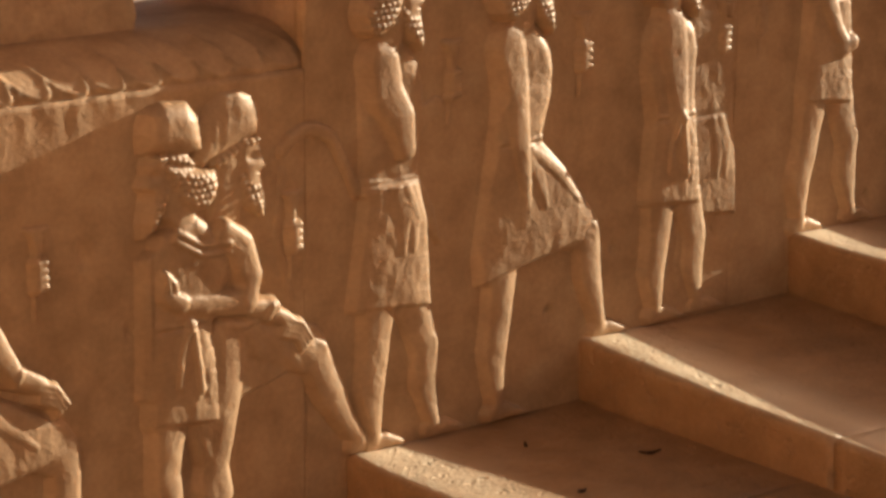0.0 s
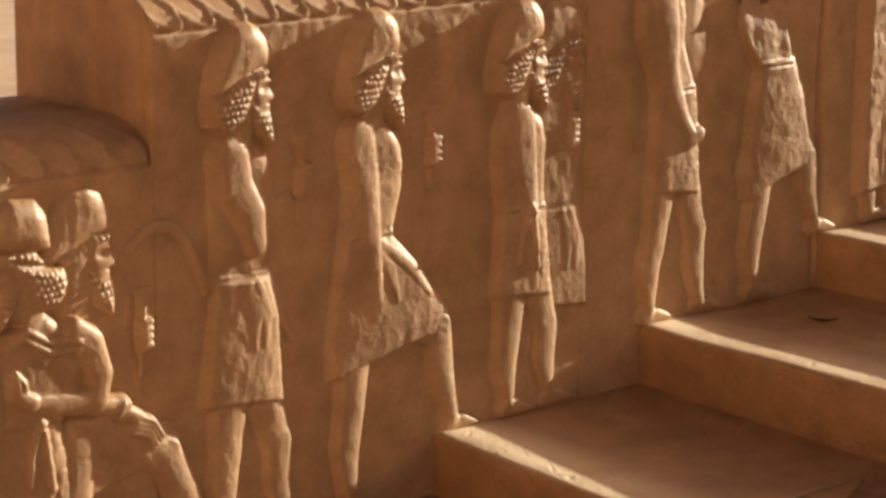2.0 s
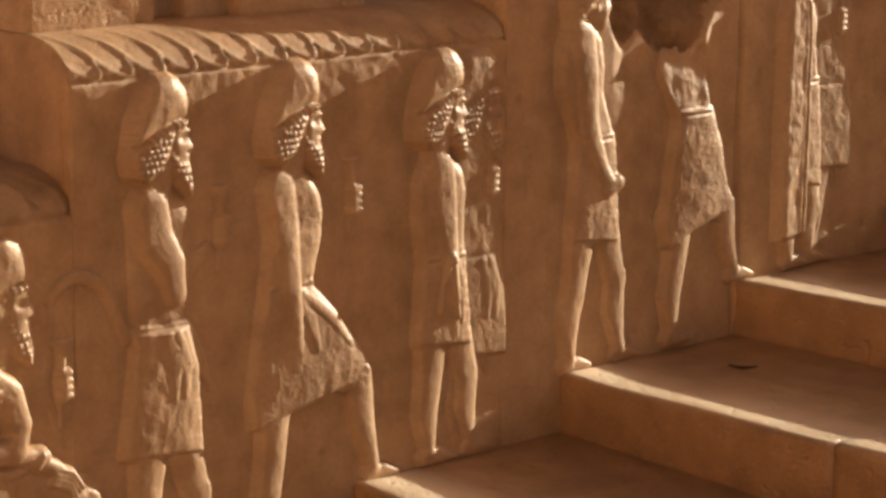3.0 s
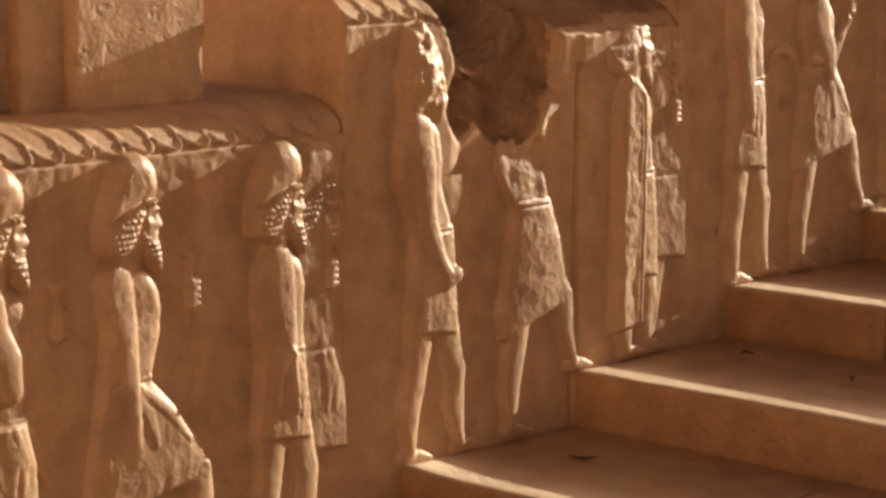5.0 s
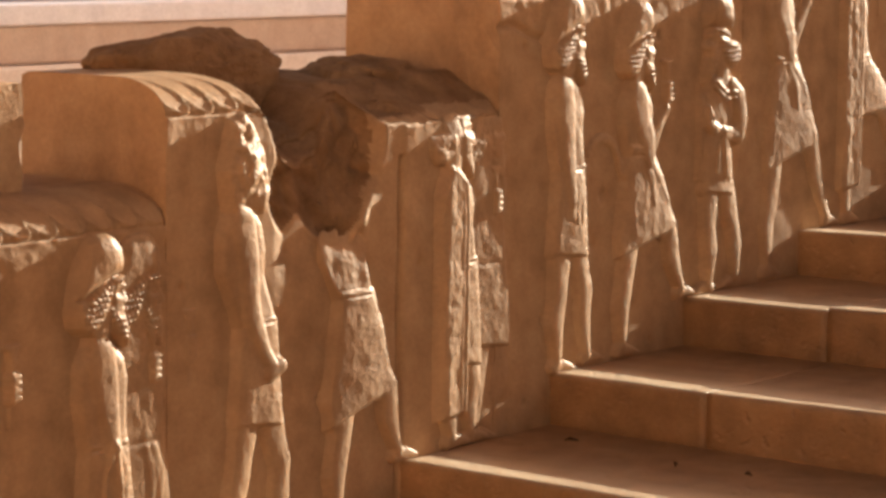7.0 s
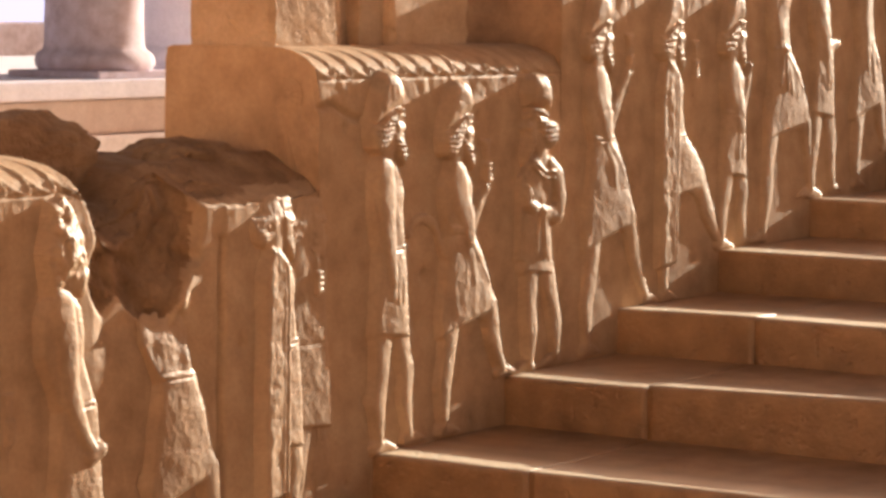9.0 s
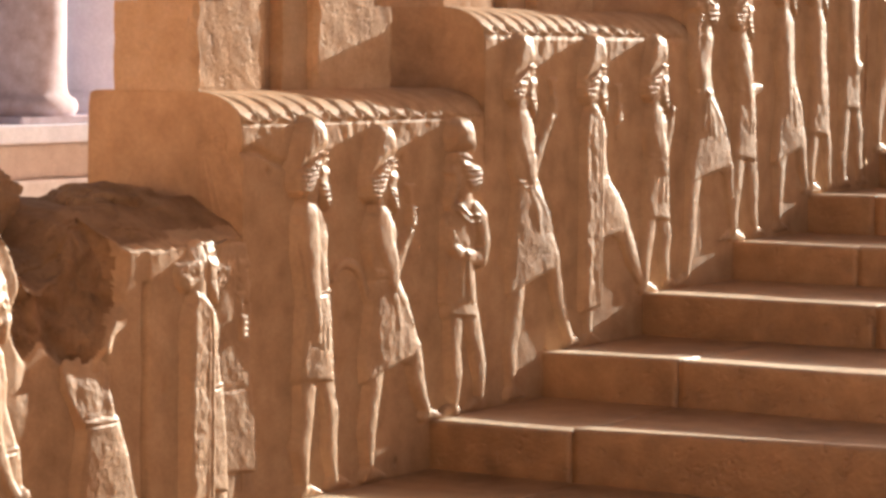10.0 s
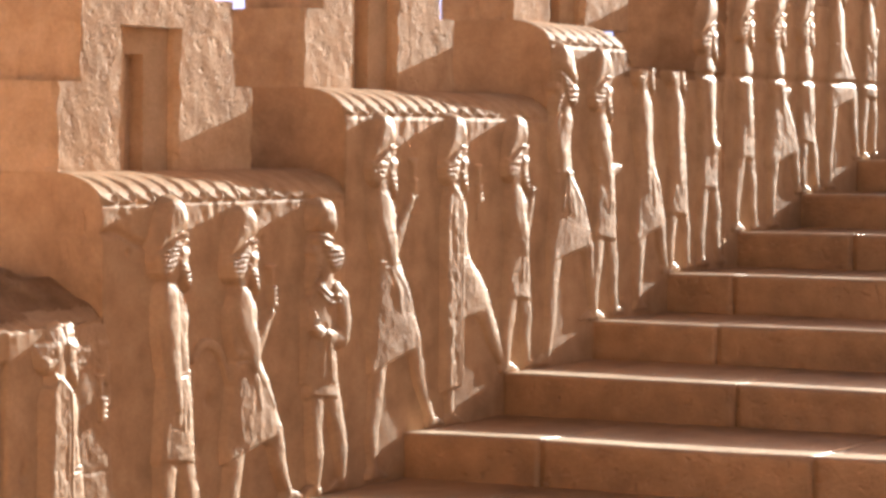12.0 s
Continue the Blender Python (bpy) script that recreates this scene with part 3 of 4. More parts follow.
def carved(fig, cell=0.0042):
    """One standing figure in low relief: cap, curls, beard, robe, arms and legs, all in one mesh."""
    g = dict(fig)
    hx, top, face = g["hx"], g["top"], g.get("face", 1)
    (bx, bz), (fx, fz) = g["back"], g["front"]
    low = min(bz, fz)
    R = Relief(hx - (0.245 if g.get("bow") else 0.20), max(hx + 0.22, fx + 0.10), low - 0.01, top + 0.02, cell)
    X, Z = R.X, R.Z
    d = g.get("depth", 0.0180 if hx < 2.6 else 0.0125)
    k = g.get("head", 0.0225 if hx < 2.6 else 0.0165)                  # depth of the head
    flat = g.get("flat", 1.0)                  # share of the depth left to the body behind another figure
    s = g.get("size", 1.0)
    waist, hem = g["waist"], g["hem"]
    wx = g.get("wx", hx - 0.005)
    slant = g.get("slant", 0.0)
    sh = top - 0.188 * s                       # shoulder line
    # legs: thigh, knee, calf, ankle, foot with toes
    hipb, hipf = (wx - 0.022, hem + 0.05), (wx + 0.024, hem + 0.05)
    lift = fz - bz
    for hip, (ax, az), kx, base in ((hipb, (bx, bz), -0.004, 0.001), (hipf, (fx, fz), 0.010 + 0.25 * lift, -0.003 if lift < 0.05 else 0.0)):
        knee = (hip[0] * 0.45 + ax * 0.55 + kx, hip[1] * 0.48 + (az + 0.03) * 0.52)
        if lift > 0.05 and ax == fx:
            knee = (fx - g.get("kx", 0.030), fz + (hem - fz) * 0.86 + 0.022)
        calf = (knee[0] * 0.58 + ax * 0.42 - 0.008 * face, knee[1] * 0.58 + az * 0.42 + 0.01)
        low_calf = (knee[0] * 0.25 + ax * 0.75 - 0.003 * face, knee[1] * 0.25 + az * 0.75 + 0.01)
        R.limb([hip, knee, calf, low_calf, (ax, az + 0.022)], [0.041, 0.031, 0.0305, 0.021, 0.0165], d * 0.84, base, 2.2)
        R.limb([(knee[0] + 0.008 * face, knee[1] + 0.010), (knee[0] + 0.009 * face, knee[1] - 0.010)], [0.013, 0.011], d * 0.16, d * 0.62 + base)
        R.limb([(ax - 0.012 * face, az + 0.013), (ax + 0.024 * face, az + 0.014), (ax + 0.050 * face, az + 0.008)], [0.0155, 0.0135, 0.0075], d * 0.66, base)
        for q in range(3):
            R.limb([(ax + (0.044 - 0.006 * q) * face, az + 0.005 + 0.004 * q), (ax + (0.066 - 0.010 * q) * face, az + 0.004 + 0.003 * q)], [0.0046, 0.0036], d * 0.34, base + 0.001)
    # robe: skirt with a rough nap, sash folds, belt
    half = g.get("half", 0.063 * s)
    tx = g.get("tx", hx - 0.006)
    nap = 0.0010 * vnoise((X - 0.5 * slant * (Z - hem)) * 40, Z * 22, hx, 2) + 0.0008 * vnoise(X * 85, Z * 60, hx + 3, 2)
    nap = nap * min(1.0, (d / 0.025) ** 1.6)
    hw = min(0.056, half + 0.002)
    if slant:
        kn = (fx - g.get("kx", 0.030) - 0.004, fz + (hem - fz) * 0.86 + 0.033)
        skirt = [(wx - hw, waist), (wx + hw - 0.004, waist), ((wx + hw) * 0.55 + kn[0] * 0.45 + 0.012, waist * 0.55 + kn[1] * 0.45 + 0.016), (kn[0] + 0.014, kn[1] + 0.034), (kn[0] + 0.030, kn[1] + 0.008),
                 (kn[0] + 0.024, kn[1] - 0.014), (kn[0] * 0.5 + (wx - 0.086) * 0.5, (kn[1] - 0.012) * 0.42 + (hem - slant * 0.5) * 0.58), (wx - 0.080, hem - slant * 0.52), (wx - 0.084, hem)]
    else:
        hh = g.get('wide', 0.070)
        skirt = [(wx - hw, waist), (wx + hw - 0.004, waist), (wx + hh - 0.010, waist - 0.06), (wx + hh, hem), (wx + hh - 0.001, hem - 0.010), (wx - hh + 0.002, hem + 0.000), (wx - hh, hem + 0.010)]
    R.swell(skirt, d * 0.86 * flat, 0.0030, edge=0.010, peak=0.40, extra=nap)
    if not g.get("eroded") and not g.get("headless") and not g.get("cloak"):
        for q, (w0, w1) in enumerate(((0.006, 0.030), (0.024, 0.052))):     # soft drapes falling from the belt
            lean = (kn[0] - wx) * (0.25 + 0.4 * q) if slant else 0.006 * q
            R.ridge([(wx + w0, waist - 0.012), (wx + w1 * 0.7 + lean * 0.5, waist - 0.055), (wx + w1 * 0.6 + lean, waist - 0.105)], [0.0080, 0.0115, 0.0045], 0.0016)
    turso = [(wx - hw, waist - 0.005), (wx + hw - 0.004, waist - 0.005), (tx + half * 0.93, (waist + sh) / 2 - 0.01), (tx + half * 0.97, (waist + sh) / 2 + 0.03), (tx + half * 0.82, sh - 0.016), (tx + 0.030, sh + 0.010), (tx + 0.008, sh + 0.026),
             (tx - 0.022, sh + 0.022), (tx - half * 0.8, sh + 0.002), (tx - half, sh - 0.028), (tx - half * 0.98, (waist + sh) / 2)]
    R.swell(turso, d * 0.84 * flat * g.get("chest", 1.0), 0.0030, edge=0.020, peak=0.45, extra=0.0012 * vnoise(X * 24, Z * 24, hx, 2) + 0.0007 * vnoise(X * 70, Z * 45, hx + 5, 2))
    for q in () if d < 0.008 else (0.0, 0.011) if g.get("belts", 1) == 2 else (0.0,):
        R.ridge([(wx - hw + 0.004, waist + 0.004 + q), (wx, waist - 0.002 + q), (wx + hw - 0.010, waist + 0.002 + q)], [0.0075, 0.0078, 0.0070], 0.0035)
    if g.get("cloak"):
        ck = g["cloak"]
        R.swell([(hx - 0.066, sh - 0.03), (hx - 0.050, sh + 0.006), (hx - 0.020, sh + 0.026), (hx + 0.006, sh + 0.018), (hx + 0.024, sh - 0.020), (hx + 0.026, ck), (hx - 0.064, ck - 0.006)], d * 0.98, 0.004, edge=0.010, peak=0.36,
                extra=0.0022 * vnoise((X - hx) * 60, Z * 7, 3, 2) + 0.0012 * vnoise(X * 70, Z * 70, 4, 2))
        for q in (0, 1):
            R.limb([(hx - 0.026 + 0.013 * q, sh + 0.022 - 0.004 * q), (hx + 0.004 + 0.012 * q, sh - 0.008), (hx + 0.010 + 0.012 * q, sh - 0.07), (hx + 0.008 + 0.013 * q, ck + 0.01)], [0.0065, 0.0070, 0.0075, 0.0075], 0.0075, d * 0.70)
    # head: cap, curls, face and beard
    if g.get("eroded") == 2:
        R.plate([(hx - 0.050, sh), (hx + 0.050, sh), (hx + 0.060, sh + 0.04), (hx + 0.052, sh + 0.09), (hx + 0.030, sh + 0.14), (hx + 0.000, sh + 0.175), (hx - 0.045, sh + 0.165), (hx - 0.066, sh + 0.08)], k * 1.0, 0.062, 0.002,
                extra=0.009 * vnoise(X * 26, Z * 26, 6, 4) + 0.004 * vnoise(X * 90, Z * 90, 7, 2), melt=10)
    elif not g.get("headless"):
        c = top - 0.105 * s
        P = lambda *qs: [(hx + face * a * s, c + b * s) for a, b in qs]
        pk = 0.42 if face > 0 else 0.55
        # neck
        R.limb(P((-0.022, -0.084), (-0.012, -0.040), (-0.008, 0.005)), [0.030 * s, 0.027 * s, 0.036 * s], k * 0.74, 0.002)
        # face in profile: forehead, bridge, nose, lips
        R.swell(P((0.042, 0.034), (0.042, 0.020), (0.0445, 0.011), (0.055, -0.007), (0.0535, -0.011), (0.046, -0.013), (0.0475, -0.019), (0.045, -0.0225), (0.046, -0.028), (0.043, -0.036), (0.012, -0.036), (0.008, 0.000), (0.008, 0.034)),
                k * 0.70, 0.004, edge=0.0045, peak=0.18 if face > 0 else 0.82, power=2.3)
        lx, lz = (X - hx) * face / s, (Z - c) / s
        R.H = R.H - 0.0062 * np.exp(-(((lx - 0.029) / 0.010) ** 2 + ((lz - 0.0075) / 0.0058) ** 2))                 # eye socket
        R.H = R.H - 0.0028 * np.exp(-(((lx - 0.040) / 0.006) ** 2 + ((lz + 0.0150) / 0.0022) ** 2))                 # under the nose
        R.limb(P((0.010, 0.016), (0.024, 0.0205), (0.040, 0.0170)), [0.0026 * s, 0.0034 * s, 0.0030 * s], 0.0032, k * 0.58)
        R.limb(P((0.022, 0.0080), (0.034, 0.0078)), [0.0026 * s, 0.0026 * s], 0.0030, k * 0.46)
        # beard in tight curls, drawn forward to a blunt point
        curl = R.curls if g.get("eroded") != 1 else lambda pts, h, base, size, peak: R.swell(pts, h * 0.72, base, edge=0.016, peak=peak, extra=0.0026 * vnoise(X * 95, Z * 130, 7, 2))
        curl(P((0.046, -0.026), (0.034, -0.024), (0.020, -0.014), (0.006, -0.002), (-0.004, -0.014), (0.002, -0.042), (0.016, -0.064), (0.040, -0.083), (0.050, -0.084), (0.053, -0.060), (0.049, -0.036)), k * 0.80, 0.004, 0.0098 * s, pk)
        # hair in curls from the brow down to the heavy bun at the nape
        if not g.get("behind"):
            curl(P((0.018, 0.028), (0.017, 0.006), (0.008, -0.012), (-0.006, -0.040), (-0.034, -0.054), (-0.060, -0.054), (-0.078, -0.040), (-0.084, -0.018), (-0.080, 0.004), (-0.056, 0.006), (-0.020, 0.016)), k * 1.04, 0.003, 0.0102 * s, 0.52)
        if g.get("cap", "dome") == "dome":
            cap = P((0.045, 0.038), (0.0465, 0.058), (0.042, 0.078), (0.028, 0.095), (0.006, 0.1045), (-0.022, 0.103), (-0.046, 0.090), (-0.062, 0.066), (-0.073, 0.034), (-0.080, 0.006), (-0.056, -0.002), (-0.022, 0.014), (0.010, 0.030))
        else:
            cap = P((0.050, 0.038), (0.053, 0.066), (0.046, 0.094), (0.010, 0.107), (-0.034, 0.104), (-0.054, 0.080), (-0.062, 0.030), (-0.020, 0.030))
        if not g.get("eroded"):
            R.swell(cap, k * 1.06, 0.003, edge=0.030, peak=pk, extra=0.0003 * vnoise(X * 150, Z * 8, 5, 1) + 0.0007 * vnoise(X * 40, Z * 12, 2, 2))
        band = P((0.047, 0.034), (0.014, 0.027), (-0.022, 0.010), (-0.052, -0.004)) if g.get("cap", "dome") == "dome" else P((0.052, 0.036), (0.010, 0.030), (-0.030, 0.020), (-0.066, 0.002))
        for (ax, az), (ex, ez) in zip(band, band[1:]) if not g.get("eroded") else ():
            n = max(3, int(math.hypot(ex - ax, ez - az) / (0.0088 * s)))
            for q in range(n):
                px, pz = ax + (ex - ax) * q / n, az + (ez - az) * q / n
                R.ridge([(px, pz), (px + 0.0005, pz + 0.0005)], [0.0052 * s, 0.0052 * s], 0.0055)
    if g.get("headless"):
        R.H = np.where(np.abs(Z - waist) < 0.014, np.minimum(R.H, 0.0185), R.H)
        stub = -0.001 + 0.015 * np.clip((waist + 0.100 + 0.014 * vnoise(X * 17, 1.0, 2, 3) - Z) / 0.09, -0.7, 1) + 0.004 * vnoise(X * 26, Z * 26, 4, 3)
        R.H = np.where(Z > waist + 0.011, np.minimum(R.H, stub), R.H)
    if g.get("eroded") == 1:                   # the cap is worn away into the broken stone above
        fade = np.clip((top - 0.062 + 0.012 * vnoise(X * 14, 2.0, 3, 2) - Z) / 0.05, 0, 1)
        R.H = np.where(R.H > 0, R.H * fade, R.H) - 0.012 * (fade <= 0)
    if g.get("eroded"):
        m = np.clip((Z - sh - 0.015) / 0.02, 0, 1) * (R.H > 0.004)
        R.H = R.H + m * ((0.006 if hx < 1.3 else 0.0006) * vnoise(X * 60, Z * 60, 6, 3) - 0.001)
    # arms
    ash = g.get("ash", 0.0)                    # the near arm set back from the chest
    shp = (hx - 0.016 * face + ash, sh - 0.010)
    shp = g.get("root", shp)
    arm = g.get("arm", "down")
    if arm == "down":
        hz = waist - 0.095
        hxx = hx + 0.018 + ash
        R.limb([shp, (hx - 0.008 + ash, sh - 0.06), (hx - 0.001 + ash, (sh + waist) / 2 - 0.02), (hx + 0.010 + ash, waist - 0.02), (hxx, hz + 0.03)], [0.034, 0.0315, 0.0265, 0.0200, 0.0140], d * 0.62, d * 0.66)
        R.limb([(hxx, hz + 0.026), (hxx + 0.002, hz + 0.004)], [0.0150, 0.0155], d * 0.42, d * 0.72)
        for q in range(3):
            R.limb([(hxx - 0.007 + 0.0075 * q, hz + 0.004), (hxx - 0.004 + 0.0060 * q, hz - 0.034 - 0.004 * (q == 1))], [0.0050, 0.0036], d * 0.26, d * 0.80)
    elif arm == "knee":
        hxx, hz = g["hand"]
        R.limb([shp, ((shp[0] + hxx) / 2 + 0.004, (shp[1] + hz) / 2 + 0.012), (hxx - 0.055, hz + 0.030), (hxx - 0.016, hz + 0.012)], [0.027, 0.0235, 0.0180, 0.0135] if "root" not in g else [0.013, 0.016, 0.0150, 0.0125], d * 0.62, d * 0.55)
        R.ridge([(hxx - 0.056, hz + 0.018), (hxx - 0.044, hz + 0.038)], [0.0045, 0.0045], 0.0030)
        for q in range(4):
            R.limb([(hxx - 0.020 - 0.003 * q, hz + 0.014 - 0.007 * q), (hxx + 0.008 - 0.003 * q, hz + 0.004 - 0.007 * q), (hxx + 0.026 - 0.006 * q, hz - 0.022 - 0.005 * q)], [0.0060, 0.0054, 0.0036], d * 0.34, d * 0.86)
    elif arm == "fist":
        hxx, hz = g["hand"]
        R.limb([shp, (hx - 0.004, sh - 0.07), (hx + 0.006, (sh + hz) / 2 - 0.03), (hxx - 0.024, hz + 0.028), (hxx - 0.004, hz + 0.002)], [0.032, 0.029, 0.023, 0.0165, 0.0155], d * 0.66, d * 0.66)
        R.limb([(hxx - 0.010, hz - 0.006), (hxx + 0.018, hz + 0.001)], [0.0185, 0.0145], d * 0.50, d * 0.82)
    elif arm == "raised":
        ex, ez = hx + 0.030 + ash, sh - 0.140
        hxx, hz = g["hand"]
        R.limb([(ex - 0.002, ez), ((ex + hxx) / 2, (ez + hz) / 2), (hxx, hz - 0.012)], [0.0220, 0.0175, 0.0120], d * 0.60 * g.get("fore", 1.0), d * 0.30)
        R.limb([shp, (hx - 0.006 + ash, sh - 0.055), (ex - 0.010, ez + 0.045), (ex, ez)], [0.035, 0.0335, 0.0285, 0.0200], d * 0.64, d * 0.68)
    elif arm == "folded":
        R.limb([(tx + half - 0.028, sh - 0.006), (tx + half - 0.002, sh - 0.030), (tx + half + 0.014, sh - 0.075), (tx + half + 0.008, sh - 0.112)], [0.020, 0.025, 0.0225, 0.0195], d * 0.66, d * 0.55)
        R.limb([(tx + half + 0.006, sh - 0.114), (tx + 0.014, sh - 0.106), (tx - 0.026, sh - 0.096)], [0.0195, 0.0170, 0.0130], d * 0.50, d * 0.66)
        R.swell([(tx - half * 0.55, sh + 0.005), (tx - half - 0.012, sh - 0.03), (tx - half - 0.016, waist - 0.10), (tx - half * 0.62, waist - 0.10)], d * 0.5, 0.003, edge=0.012, peak=0.5, extra=0.0018 * np.sin((X - tx) * 330))
        R.limb([(tx - 0.028, sh - 0.096), (tx - 0.044, sh - 0.088)], [0.0150, 0.0130], d * 0.42, d * 0.90)
        for q in range(3):
            R.limb([(tx - 0.036 - 0.011 * q, sh - 0.086), (tx - 0.038 - 0.010 * q, sh - 0.066), (tx - 0.052 - 0.002 * q, sh - 0.048)], [0.0050, 0.0046, 0.0036], d * 0.30, d * 0.92)
        for q in (0.0, 0.014):                 # folds of the collar
            R.ridge([(tx - 0.036, sh + 0.010 - q), (tx + 0.010, sh - 0.018 - q), (tx + half * 0.7, sh - 0.020 - q)], [0.0055, 0.0050, 0.0040], 0.0035)
    if g.get("dagger"):
        R.limb([(wx + 0.045, waist - 0.005), (wx + 0.072, waist - 0.055), (wx + 0.092, waist - 0.105)], [0.0135, 0.0130, 0.0060], d * 0.40, 0.002)
        R.limb([(wx + 0.042, waist + 0.004), (wx + 0.052, waist - 0.014)], [0.0085, 0.0085], d * 0.24, d * 0.34)
    if g.get("sash"):
        R.ridge([(wx + 0.010, waist), (wx + 0.016, waist - 0.050), (wx + 0.024, waist - 0.095)], [0.0060, 0.0062, 0.0070], 0.0045)
        R.ridge([(wx + 0.002, waist), (wx - 0.012, waist - 0.045), (wx - 0.014, waist - 0.085)], [0.0055, 0.0055, 0.0060], 0.0045)
        R.ridge([(wx + 0.006, waist + 0.002), (wx + 0.007, waist + 0.003)], [0.0095, 0.0095], 0.005)
    if g.get("held"):
        px, pz = g["held"]
        R.limb([(px - 0.004, pz - 0.070), (px - 0.002, pz - 0.030)], [0.0050, 0.0062], d * 0.24, 0.001)
        R.swell([(px - 0.0075, pz + 0.008), (px + 0.0075, pz + 0.008), (px + 0.0105, pz + 0.030), (px + 0.0175, pz + 0.056), (px - 0.0165, pz + 0.056), (px - 0.0100, pz + 0.030)], d * 0.40, 0.001, edge=0.003, peak=0.5)
        R.limb([(px - 0.017, pz + 0.055), (px + 0.018, pz + 0.055)], [0.0030, 0.0030], d * 0.14, d * 0.26)
        R.swell([(px - 0.013, pz - 0.034), (px + 0.006, pz - 0.036), (px + 0.0145, pz - 0.026), (px + 0.0150, pz + 0.006), (px + 0.006, pz + 0.014), (px - 0.011, pz + 0.010)], d * 0.62, 0.002, edge=0.006, peak=0.40)
        for q in range(4):
            R.limb([(px - 0.007, pz - 0.027 + 0.0112 * q), (px + 0.0115, pz - 0.025 + 0.0112 * q)], [0.0052, 0.0054], d * 0.30, d * 0.44)
    if g.get("bow"):
        px, pz = g["bow"]
        arc = [(px + 0.055 * math.cos(a), pz + 0.055 * math.sin(a)) for a in np.linspace(2.6, 0.5, 6)] + [(px + 0.085, pz - 0.05)]
        R.limb(arc, [0.012] * len(arc), 0.009, -0.001)
        R.limb([(px - 0.045, pz), (px - 0.055, pz - 0.10), (px - 0.03, pz - 0.19)], [0.009] * 3, 0.003, -0.001)
    return R.mesh("relief_figure")


